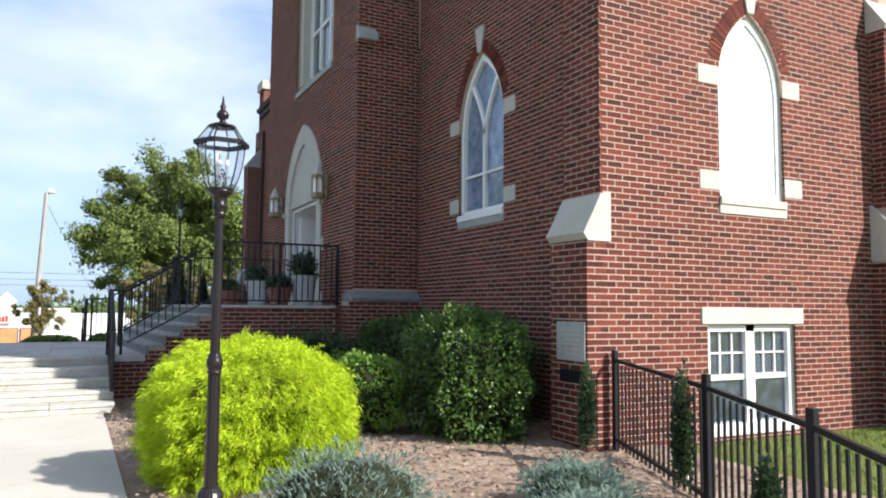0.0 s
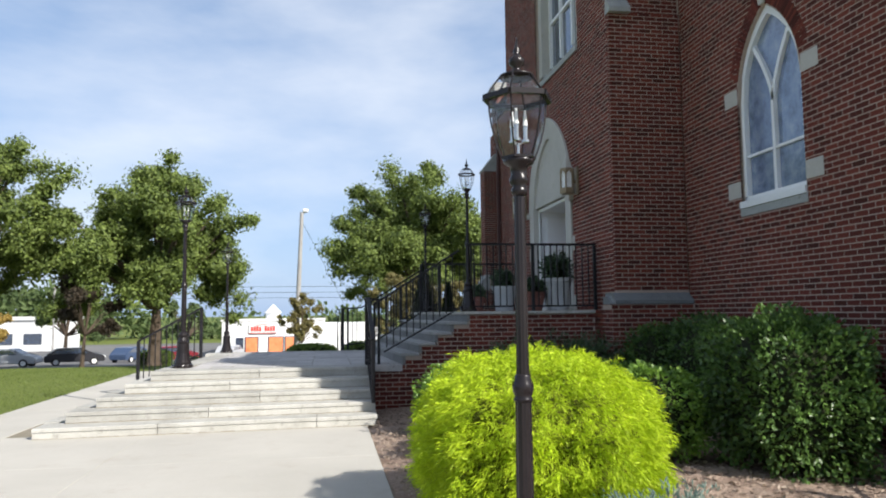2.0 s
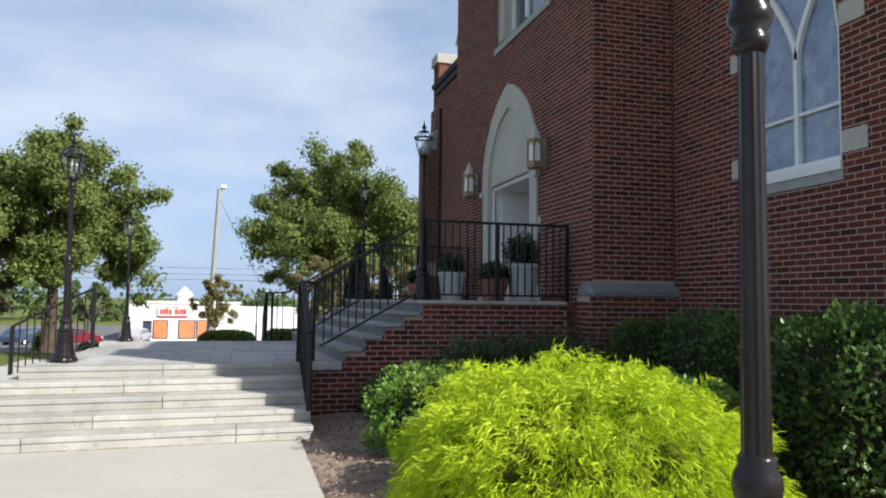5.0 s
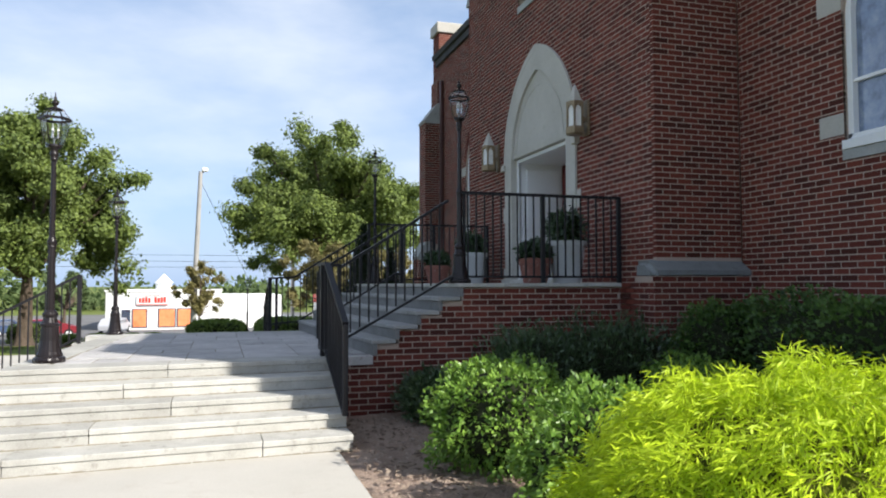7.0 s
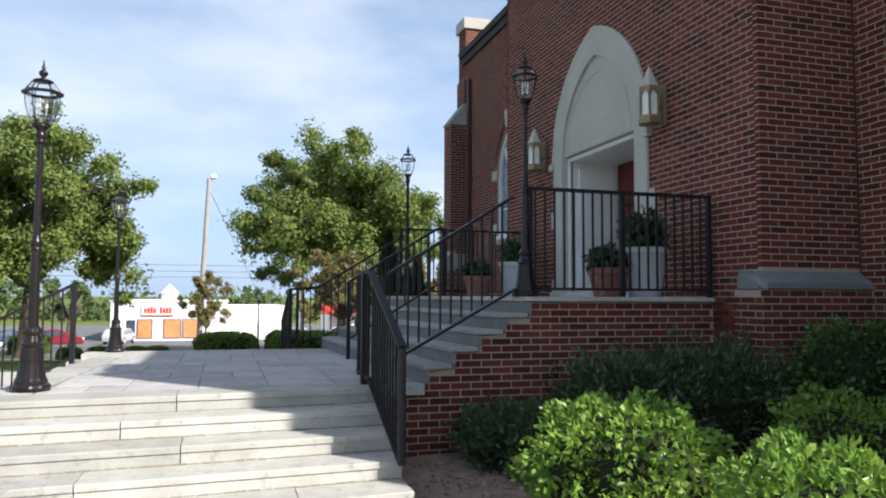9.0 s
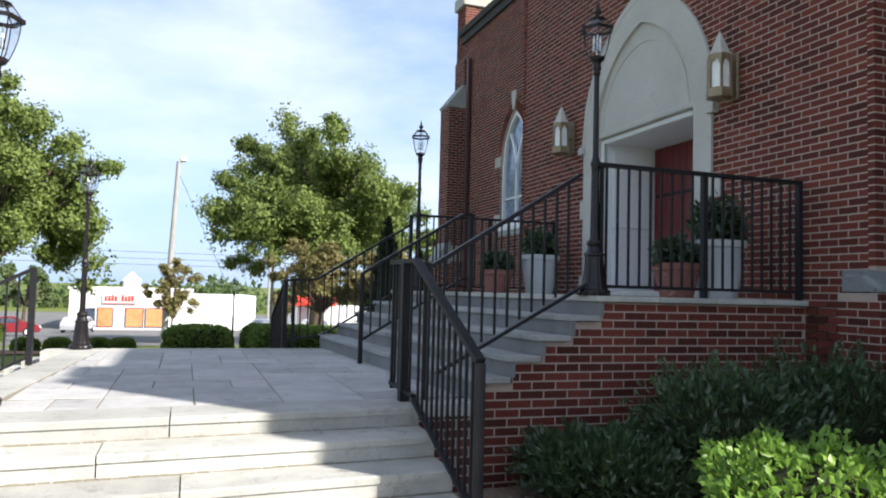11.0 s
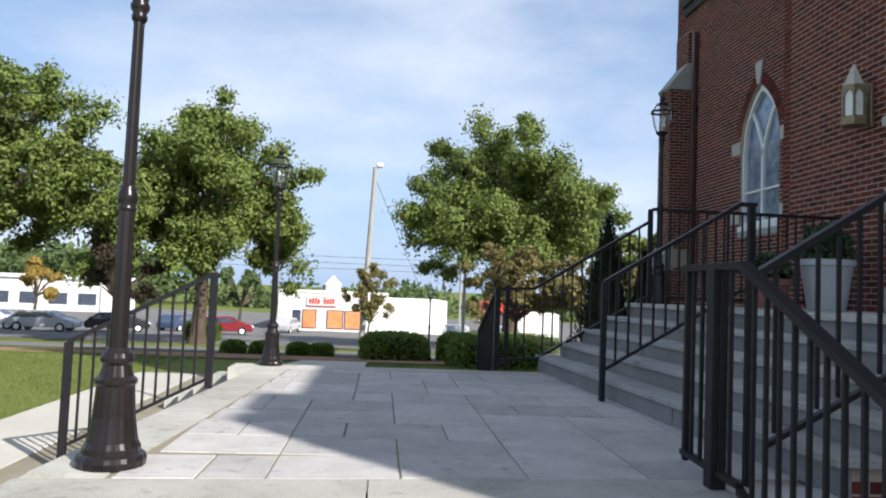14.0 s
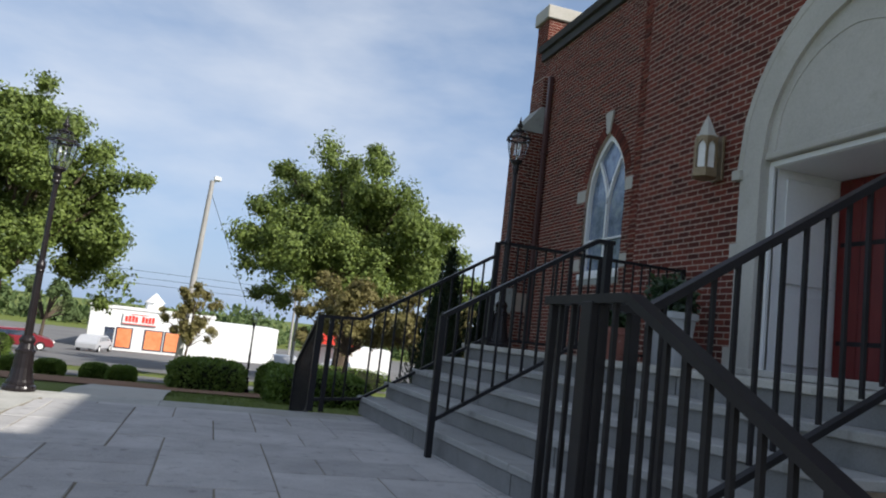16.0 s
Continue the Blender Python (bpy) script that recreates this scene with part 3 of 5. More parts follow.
lay_bricks(par, "x", 5.6, 25.2, 25.8, 7.32, 8.86, odd=1)
stone("coping", boxed(5.52, 9.0, 25.14, 25.86, 8.86, 9.18, bevel=0.02), par, LIMESTONE, "pale stone coping")
sh = tagged(part("wall_shoulder", boxed(4.45, 5.5, 18.76, 19.12, -0.4, 7.25), MORTAR), "brick shoulder on the far corner of the tower", "wall", kind="structure")
lay_bricks(sh, "x", 4.44, 18.77, 19.12, 1.36, 7.25)
stone("weathering", prism(bmesh.new(), [(18.76, 7.25), (19.16, 7.25), (19.16, 7.32), (18.76, 7.75)], "x", 4.4, 5.5), sh, GREYSTONE)


# ---------------------------------------------------------------- corner buttresses
def buttress(y0, y1, name):
    """A two-stage brick buttress at a front corner, with stone weatherings and a capped pier."""
    far = y0 > 10
    f0, f1 = (4.87, 5.05) if far else (4.74, 4.92)
    head = 7.3 if far else 8.3
    bm = boxed(f0 + 0.002, 5.60, y0 + 0.0018, y1 - 0.0018, -0.4, 2.10)
    box(bm, f1 + 0.002, 5.60, y0 + 0.002, y1 - 0.002, 2.10, 6.1)
    box(bm, 5.422, 6.0, y0 + 0.0015, y1 - 0.0015, 6.1, head)
    b = tagged(part(name, bm, MORTAR), "stepped red brick corner buttress with stone weatherings", "buttress", group="corner buttresses", kind="structure")
    lay_bricks(b, "x", f0, y0, y1, -0.33, 2.08, near=None if far else (y0, y1, -0.1, 2.2))
    lay_bricks(b, "x", f1, y0, y1, 2.5, 6.0)
    lay_bricks(b, "x", 5.42, y0, y1, 6.4, min(head, 8.2))
    lay_bricks(b, "y", y0, f0, 4.99, -0.33, 2.08, odd=1)
    lay_bricks(b, "y", y0, 5.42, 6.0, 6.4, min(head, 8.2))
    if far:
        lay_bricks(b, "y", y0, 4.99, 5.52, -0.33, 2.08)
        lay_bricks(b, "y", y0, f1, 5.52, 2.5, 6.0)
    bm = prism(bmesh.new(), [(f1 + 0.13, 2.05), (f0 + 0.01, 2.05), (f0 - 0.05, 2.13), (f1, 2.56), (f1 + 0.13, 2.58)], "y", y0 - 0.015, y1 + 0.015)
    stone("weathering", bm, b, GREYSTONE if far else LIMESTONE, "sloping stone weathering")
    bm = prism(bmesh.new(), [(5.55, 6.0), (f1 + 0.01, 6.0), (f1 - 0.04, 6.07), (5.42, 6.6), (5.55, 6.6)], "y", y0 - 0.015, y1 + 0.015)
    stone("weathering", bm, b, GREYSTONE)
    if y0 < 10:
        stone("cap", boxed(5.36, 6.06, y0 - 0.06, y1 + 0.06, 8.2, 8.42, bevel=0.03), b, LIMESTONE, "pale stone cap")
    return b


but_near = buttress(6.15, 6.80, "wall_buttress_near")
but_far = buttress(24.75, 25.4, "wall_buttress_far")
plaque = tagged(part("plaque", boxed(4.715, 4.737, 6.17, 6.66, 0.79, 1.20, bevel=0.004), GREYSTONE), "blank grey stone plaque set in the brick buttress", "plaque")
for k in range(6):
    part("lettering", boxed(4.7125, 4.716, 6.24, 6.60 - 0.05 * (k % 3), 1.11 - 0.05 * k, 1.118 - 0.05 * k), LIMESTONE, plaque)
vent = tagged(part("vent", boxed(4.72, 4.737, 6.24, 6.60, 0.56, 0.70, bevel=0.003), IRON), "dark iron air vent low in the brick", "vent")
for k in range(5):
    part("slat", boxed(4.705, 4.722, 6.25, 6.59, 0.575 + 0.025 * k, 0.587 + 0.025 * k), IRON, vent)

# buttress on the side wall
b2 = tagged(part("wall_buttress_side", boxed(9.455, 10.1, 5.555, 6.3, -0.4, 2.0), MORTAR), "red brick side buttress with a sloping stone top", "buttress", kind="structure")
lay_bricks(b2, "y", 5.55, 9.45, 10.1, -0.33, 1.98)
lay_bricks(b2, "x", 9.45, 5.55, 6.15, -0.33, 1.98, odd=1)
stone("weathering", prism(bmesh.new(), [(6.15, 2.0), (5.52, 2.0), (5.5, 2.06), (5.9, 2.5), (6.15, 2.75)], "x", 9.43, 10.12), b2, LIMESTONE, "pale sloping weathering")
b3 = part("upper_stage", boxed(9.505, 10.1, 5.915, 6.3, 2.2, 5.2), MORTAR, b2)
lay_bricks(b2, "y", 5.91, 9.5, 10.1, 2.7, 5.2)
lay_bricks(b2, "x", 9.5, 5.91, 6.15, 2.7, 5.2, odd=1)
stone("weathering", prism(bmesh.new(), [(6.15, 5.1), (5.88, 5.1), (5.86, 5.15), (6.15, 5.6)], "x", 9.48, 10.12), b2)

# tower plinth with its chamfered water table, and the thin corner strip
pl_ = tagged(part("wall_plinth", boxed(4.182, 5.6, 11.892, 12.3, -0.4, 1.43), MORTAR), "brick plinth of the tower with a grey stone water table", "wall", kind="structure")
lay_bricks(pl_, "y", 11.89, 4.18, 5.52, -0.33, 1.43, near=(4.2, 5.5, 0.2, 1.43))
lay_bricks(pl_, "x", 4.18, 11.9, 12.64, -0.33, 1.36, odd=1)
bm = prism(bmesh.new(), [(11.88, 1.44), (11.88, 1.5), (12.06, 1.62), (12.3, 1.62), (12.3, 1.44)], "x", 4.17, 5.51)
bmesh.ops.bevel(bm, geom=[e for e in bm.edges if e.calc_length() < 0.3 and all(v.co.x < 4.2 for v in e.verts)], offset=0.06, segments=3, affect="EDGES")
stone("water_table", bm, pl_, DARKSTONE, "chamfered grey stone water table")
strip = tagged(part("wall_pilaster", boxed(4.322, 5.515, 12.052, 12.12, 1.6, 6.1), MORTAR), "shallow brick facing on the tower flank with a small stone cap", "pilaster", kind="structure")
lay_bricks(strip, "y", 12.05, 4.32, 5.515, 1.65, 6.1, near=(4.3, 5.6, 1.6, 4.5))
lay_bricks(strip, "x", 4.32, 12.05, 12.12, 1.65, 6.1, odd=1)
stone("cap", prism(bmesh.new(), [(11.95, 6.08), (11.95, 6.16), (12.12, 6.36), (12.15, 6.08)], "x", 4.3, 4.66), strip, GREYSTONE)


# ---------------------------------------------------------------- windows
def pointed_window(name, plane, const, o, label, blank=False):
    """A pointed window with frame, tracery, panes, sill, stone quoins, brick arch ring and keystone."""
    c, half, bottom, spring, apex = o
    win = thing(name, label, "window", kind="structure")
    ax = plane
    inner = 0.07

    def outline(inset):
        return arch_outline(c, half - inset, spring, apex - inset * 1.7, bottom + inset)
    bm = ring_between(bmesh.new(), outline(0.002), outline(inner), ax, const + 0.05, const + 0.17)
    box(bm, *((const + 0.05, const + 0.17, c - half, c + half, bottom, bottom + inner) if ax == "x" else (c - half, c + half, const + 0.05, const + 0.17, bottom, bottom + inner)))
    part("window_frame", bm, WHITE, win)
    if blank:
        part("panel", prism(bmesh.new(), outline(inner - 0.01), ax, const + 0.075, const + 0.1), BLANK, win, "white blank storm panel")
        for k in (-0.27, 0.02, 0.3):
            part("batten", boxed(c + k - 0.012, c + k + 0.012, const + 0.066, const + 0.08, bottom + 0.1, spring + 0.35), BLANK, win)
    else:
        part("pane", prism(bmesh.new(), outline(inner - 0.005), ax, const + 0.12, const + 0.13), SKY_PANE, win, "dark glass with the sky's reflection put into its colour")
        bm = bmesh.new()
        top = spring - 0.1
        bar(bm, spot(plane, const, c, bottom + 0.05, 0.1), spot(plane, const, c, top, 0.1), 0.07, 0.06)
        for sgn in (-1, 1):
            last = None
            for k in range(11):
                q = k / 10
                u = c + sgn * (half - inner) * 0.62 * q ** 1.5
                z = top + (arch_height(c + sgn * (half - inner) * 0.62, c, half - inner, spring, apex - 0.1) - top) * q
                p = spot(plane, const, u, z, 0.1)
                if last:
                    bar(bm, last, p, 0.055, 0.06)
                last = p
        part("tracery", bm, WHITE, win)
        bm = bmesh.new()
        bar(bm, spot(plane, const, c - half + inner, bottom + 0.62, 0.1), spot(plane, const, c + half - inner, bottom + 0.62, 0.1), 0.05, 0.035)
        part("transom", bm, WHITE, win)

    def slab(u0, u1, z0, z1, d0, d1, bevel=0.004):
        return boxed(const + d0, const + d1, u0, u1, z0, z1, bevel=bevel) if plane == "x" else boxed(u0, u1, const + d0, const + d1, z0, z1, bevel=bevel)
    part("window_sill", slab(c - half - 0.01, c + half + 0.01, bottom - 0.09, bottom + 0.005, -0.03, 0.2), WHITE if not blank else LIMESTONE, win, "painted sill board")
    part("stone_sill", slab(c - half - 0.02, c + half + 0.02, bottom - 0.2, bottom - 0.091, -0.015, 0.2), GREYSTONE if not blank else LIMESTONE, win)
    hi = spring + 0.02 if not blank else spring - 0.02
    for sgn in (-1, 1):
        for z in (bottom + 0.07, hi):
            a, b = sorted((c + sgn * half, c + sgn * (half + 0.32)))
            part("quoin", slab(a + 0.001, b, z, z + 0.225, -0.004, 0.06, 0.003), LIMESTONE, win)
    # brick ring over the arch
    pts = [(u, z) for u, z in arch_outline(c, half + 0.01, spring, apex + 0.02, bottom, 30)[1:-1] if z > hi + 0.24]
    bm = bmesh.new()
    for (u0, z0), (u1, z1) in zip(pts, pts[1:]):
        d = Vector((u1 - u0, z1 - z0))
        L = d.length
        if L < 1e-5:
            continue
        d /= L
        nrm = Vector((-d.y, d.x))
        m = max(1, round(L / COURSE))
        for k in range(m):
            a, b = (k + 0.08) / m, (k + 0.92) / m
            q = [(u0 + (u1 - u0) * t + nrm.x * h, z0 + (z1 - z0) * t + nrm.y * h) for t, h in ((a, 0.005), (b, 0.005), (b, 0.2), (a, 0.2))]
            prism(bm, q, ax, const - 0.006, const + 0.03)
    tagged(part("arch_bricks", bm, BRICK, win), "ring of bricks on edge", kind="stuff")
    prof = [(c - 0.055, apex + 0.0), (c + 0.055, apex + 0.0), (c + 0.13, apex + 0.4), (c - 0.13, apex + 0.4)]
    part("keystone", prism(bmesh.new(), prof, ax, const - 0.03, const + 0.05), LIMESTONE, win, "pale stone keystone")
    return win


pointed_window("window_1", "x", 5.52, WIN_B, "tall pointed church window with white tracery and stone quoins")
pointed_window("window_2", "x", 5.52, WIN_C, "tall pointed church window with white tracery beyond the tower")
pointed_window("window_3", "y", 6.15, WIN_A, "pointed window closed with a white blank panel", True)

# basement window
w4 = thing("window_4", "white double basement window under a stone lintel", "window", kind="structure")
part("lintel", boxed(6.34, 8.04, 6.135, 6.3, 1.175, 1.37, bevel=0.005), LIMESTONE, w4, "pale stone lintel")
bm = boxed(6.445, 6.52, 6.2, 6.3, -0.01, 1.165)
box(bm, 7.82, 7.895, 6.2, 6.3, -0.01, 1.165)
box(bm, 7.10, 7.24, 6.2, 6.3, -0.01, 1.165)
box(bm, 6.52, 7.82, 6.2, 6.3, 1.09, 1.164)
box(bm, 6.44, 7.9, 6.14, 6.3, -0.09, 0.03)
part("window_frame", bm, WHITE, w4)
for x0, x1 in ((6.52, 7.10), (7.24, 7.82)):
    part("pane", boxed(x0, x1, 6.26, 6.27, 0.03, 1.09), PANE, w4)
    bm = boxed(x0, x1, 6.225, 6.262, 0.53, 0.59)
    for k in (1, 2):
        box(bm, x0 + (x1 - x0) * k / 3 - 0.009, x0 + (x1 - x0) * k / 3 + 0.009, 6.235, 6.259, 0.59, 1.09)
    box(bm, x0, x1, 6.235, 6.259, 0.83, 0.848)
    part("sash_bars", bm, WHITE, w4)
    part("curtain", boxed(x0 + 0.02, x1 - 0.02, 6.272, 6.29, 0.05, 1.08), WHITE, w4, "pale curtain")

# high tower window with stone surround
w5 = thing("window_5", "large upper tower window with a pale stone surround", "window", kind="structure")
bm = boxed(4.40, 4.66, 13.56, 13.78, 6.3, 11)
box(bm, 4.40, 4.66, 15.92, 16.14, 6.3, 11)
part("jambs", bm, LIMESTONE, w5)
part("window_sill", prism(bmesh.new(), [(4.30, 6.02), (4.30, 6.13), (4.62, 6.34), (4.85, 6.34), (4.85, 6.02)], "y", 13.56, 16.14), GREYSTONE, w5, "sloping grey stone sill")
part("pane", boxed(4.63, 4.64, 13.78, 15.92, 6.34, 11), PANE, w5)
bm = bmesh.new()
for y in (13.81, 14.5, 15.2, 15.89):
    box(bm, 4.57, 4.63, y - 0.035, y + 0.035, 6.48, 11)
for z in (6.36, 7.4, 8.7):
    box(bm, 4.58, 4.63, 13.78, 15.92, z, z + 0.06)
part("window_frame", bm, WHITE, w5)

# ---------------------------------------------------------------- doorway
door = thing("door_1", "arched stone doorway with a white frame and dark red double doors", "door", kind="structure")
c, half = DOOR[0], DOOR[1]
out_ = [(c - half + 0.002, 1.36)] + arch_outline(c, half - 0.002, 3.45, 5.2, 1.36, 16)[1:-1] + [(c + half - 0.002, 1.36)]
in_ = [(c - half + 0.30, 1.36)] + arch_outline(c, half - 0.30, 3.45, 4.84, 1.36, 16)[1:-1] + [(c + half - 0.30, 1.36)]
part("surround", ring_between(bmesh.new(), out_, in_, "x", 4.30, 4.52), LIMESTONE, door, "pale cut stone surround")
hood_o = arch_outline(c, half + 0.05, 3.45, 5.27, 3.4, 16)[1:-1]
hood_i = arch_outline(c, half - 0.02, 3.45, 5.17, 3.4, 16)[1:-1]
part("hood_mould", ring_between(bmesh.new(), hood_o, hood_i, "x", 4.295, 4.36), LIMESTONE, door)
for sgn in (-1, 1):
    part("hood_stop", boxed(4.25, 4.36, c + sgn * (half + 0.02) - 0.06, c + sgn * (half + 0.02) + 0.06, 3.36, 3.47, bevel=0.01), LIMESTONE, door)
    for k, z in enumerate((1.36, 1.9, 2.44, 2.98)):
        if k % 2 == 0:
            a, b = sorted((c + sgn * (half - 0.003), c + sgn * (half + 0.12)))
            part("quoin", boxed(4.318, 4.45, a, b, z + 0.005, z + 0.26, bevel=0.004), LIMESTONE, door)
tymp = [(c - half + 0.29, 3.56)] + [(u, z) for u, z in arch_outline(c, half - 0.29, 3.45, 4.85, 3.56, 16)[1:-1] if z > 3.56] + [(c + half - 0.29, 3.56)]
part("tympanum", prism(bmesh.new(), tymp, "x", 4.345, 4.56), LIMESTONE, door, "plain stone tympanum")
ti_o = arch_outline(c, half - 0.42, 3.6, 4.62, 3.6, 14)[1:-1]
ti_i = arch_outline(c, half - 0.445, 3.6, 4.585, 3.6, 14)[1:-1]
part("tympanum_moulding", ring_between(bmesh.new(), ti_o, ti_i, "x", 4.337, 4.36), LIMESTONE, door)
part("lintel_moulding", boxed(4.335, 4.5, c - half + 0.302, c + half - 0.302, 3.525, 3.6, bevel=0.012), LIMESTONE, door)
bm = boxed(4.44, 5.36, c - half + 0.28, c - half + 0.36, 1.36, 3.52)
box(bm, 4.44, 5.36, c + half - 0.36, c + half - 0.28, 1.36, 3.52)
box(bm, 4.44, 5.36, c - half + 0.36, c + half - 0.36, 3.46, 3.52)
box(bm, 4.41, 4.46, c - half + 0.29, c - half + 0.36, 1.37, 3.515)
box(bm, 4.41, 4.46, c + half - 0.36, c + half - 0.29, 1.37, 3.515)
box(bm, 4.41, 4.46, c - half + 0.36, c + half - 0.36, 3.465, 3.518)
part("door_frame", bm, WHITE, door, "white panelled wooden frame")
for sgn in (-1, 1):
    y = c + sgn * (half - 0.37)
    for z0, z1 in ((1.5, 2.2), (2.3, 3.36)):
        part("reveal_panel", boxed(4.56, 5.2, min(y, y - sgn * 0.02), max(y, y - sgn * 0.02), z0, z1, bevel=0.008), WHITE, door)
for sgn in (-1, 1):
    y0, y1 = sorted((c + sgn * 0.004, c + sgn * (half - 0.37)))
    leaf = part("door_leaf", boxed(5.26, 5.31, y0, y1, 1.38, 3.455), RED_DOOR, door, "dark red wooden door leaf")
    for k in range(7):
        w = (y1 - y0) / 7
        part("board", boxed(5.248, 5.262, y0 + k * w + 0.004, y0 + (k + 1) * w - 0.004, 1.4, 3.44, bevel=0.003), RED_DOOR, leaf)
    for z in (1.75, 2.75):
        part("strap_hinge", boxed(5.236, 5.25, y0 + 0.05, y1 - 0.05, z, z + 0.045), IRON, leaf)
    part("door_handle", tube(bmesh.new(), (5.22, c + sgn * 0.08, 2.2), (5.22, c + sgn * 0.08, 2.5), 0.012), BRASS, leaf)
part("threshold", boxed(4.2, 5.36, c - half + 0.05, c + half - 0.05, 1.355, 1.42, bevel=0.008), GRANITE, door)

# downspout beyond the tower
ds = thing("downspout", "dark red metal downspout on the brick front", "downspout")
part("pipe", boxed(5.41, 5.5, 24.42, 24.53, 0.0, 7.2, bevel=0.01), PLUM, ds)
for z in (1.5, 3.5, 5.5):
    part("strap", boxed(5.40, 5.52, 24.38, 24.57, z, z + 0.04), PLUM, ds)


# ---------------------------------------------------------------- steps and landing
LAND, RISE, TREAD = 0.55, 0.134, 0.355


def askew(bm, front=False, side=False):
    """The front edge runs a little off the church's line, and so does the side edge."""
    for v in bm.verts:
        if front:
            v.co.y += 0.065 * (v.co.x + 1.1)
        if side:
            v.co.x += 0.06 * (v.co.y - 12.4)
    return bm



steps = thing("entrance_steps", "broad pale granite steps up to a paved landing", "steps", kind="structure")
bm = boxed(-2.2, 0.555, 12.6, 17.3, -0.3, LAND - 0.007)
for k in range(1, 5):
    box(bm, -2.1 - 0.25 * k, 0.5, 12.62 - TREAD * k, 17.35 + TREAD * k, -0.3, LAND - RISE * k - 0.05)
part("core", bm, GRANITE_DIRTY, steps)


def step_profile(front, back, top, sgn):
    """A step stone seen end-on: a slightly overhanging nosing over the riser."""
    n = 0.014 * sgn
    lo = top - RISE + 0.002
    return [(front, lo), (front, top - 0.05), (front - n, top - 0.046), (front - n, top - 0.008), (front - n * 0.6, top), (back, top), (back, lo)]


rng = random.Random(4)
for k in range(5):
    top = LAND - RISE * k
    xl, xr, yf, yb = -2.56 - 0.25 * k, 0.56, 12.37 - TREAD * k, 17.45 + TREAD * k
    deep = TREAD + 0.06
    flank = 0.33
    x = xl
    while x < xr - 0.01:
        w = rng.uniform(1.3, 2.1)
        x1 = xr if xr - (x + w) < 0.7 else x + w
        z = rng.uniform(-0.003, 0.002)
        part("step_stone", askew(prism(bmesh.new(), [(a, b + z) for a, b in step_profile(yf, yf + deep, top, 1)], "x", x + 0.004, x1 - 0.004), front=True), GRANITE, steps)
        part("step_stone", prism(bmesh.new(), [(a, b + z) for a, b in step_profile(yb, yb - deep, top, -1)], "x", x + 0.002, x1 - 0.002), GRANITE, steps)
        x = x1
    # low darker bits in a wavering line at the foot of the riser
    bm = bmesh.new()
    for i in range(46):
        a = xl + (xr - xl) * i / 46
        dg = rng.uniform(0.002, 0.014)
        box(bm, a, a + (xr - xl) / 46 * rng.uniform(0.8, 1.0), yf - dg + 0.065 * (a + 1.1), yf + 0.02 + 0.065 * (a + 1.1), top - RISE - 0.01, top - RISE + rng.uniform(0.003, 0.009))
    tagged(part("foot_line", bm, GRANITE_DIRTY, steps, "thin dark line along the riser foot"), kind="stuff")
    y = yf + deep
    while y < yb - deep - 0.01:
        w = rng.uniform(1.2, 1.9)
        y1 = yb - deep if yb - deep - (y + w) < 0.6 else y + w
        part("step_stone", askew(prism(bmesh.new(), step_profile(xl, xl + flank, top - 0.0015, 1), "y", y + 0.002, y1 - 0.002), side=True), GRANITE, steps)
        y = y1
# landing pavers
y, row = 12.37 + TREAD + 0.065, 0
while y < 17.05:
    h = min(0.455, 17.06 - y)
    edge = -2.56 + 0.335 + 0.06 * (y + 0.45 - 12.4)
    x = -2.425 - (0.3 if row % 2 else 0.0)
    while x < 1.04:
        w = rng.choice((0.6, 0.6, 0.3, 0.6))
        a, b = max(x, edge), min(x + w, 1.05)
        if b - a > 0.05:
            bm = boxed(a + 0.0045, b - 0.0045, y + 0.0045, y + h - 0.0045, LAND - 0.06, LAND + rng.uniform(-0.004, 0.002), bevel=0.004)
            part("paver", askew(bm, front=True) if row == 0 else bm, PAVER, steps)
        x += w
    y += h
    row += 1
for y0, y1 in ((12.6, 12.78), (17.07, 17.44)):
    part("paver", boxed(0.57, 1.05, y0, y1, LAND - 0.1, LAND - 0.002, bevel=0.004), PAVER, steps)

# ---------------------------------------------------------------- porch
porch = thing("porch", "raised porch of red brick with granite stairs and slab", "porch", kind="structure")
NOSE, PT, PR = 1.03, 0.2535, 0.1572
PORCH = 1.352


def drift(bm):
    """The stair's lip comes forward towards its far end."""
    for v in bm.verts:
        v.co.x -= 0.06 * max(0.0, v.co.y - 12.65) * min(1.0, max(0.0, (3.2 - v.co.x) / 1.2))
    return bm


for i in range(5):
    x0, top = NOSE + PT * i, 0.723 + PR * i
    for y0, y1 in ((12.60, 14.3), (14.308, 16.0), (16.008, 17.70)):
        if i < 4:
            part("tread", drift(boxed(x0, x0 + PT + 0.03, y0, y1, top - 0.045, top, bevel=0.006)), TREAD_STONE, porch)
        part("riser", drift(boxed(x0 + 0.025, x0 + 0.07, y0 + (0.012 if y0 < 13 else 0.002), y1 - (0.002 if y1 < 17.6 else 0.03), top - PR - (0.02 if i == 0 else -0.001), top - 0.046)), RISER_SHADED, porch)
for a in range(4):
    for b in range(4):
        part("floor_slab", drift(boxed(NOSE + PT * 4 + 0.58 * a + (0 if a == 0 else 0.004), NOSE + PT * 4 + 0.58 * (a + 1), 12.60 + 1.275 * b + 0.004, 12.60 + 1.275 * (b + 1), PORCH - 0.045, PORCH, bevel=0.005)), GRANITE, porch)
prof = [(4.33, -0.3), (0.60, -0.3), (0.60, 0.53), (NOSE + 0.062, 0.53)]
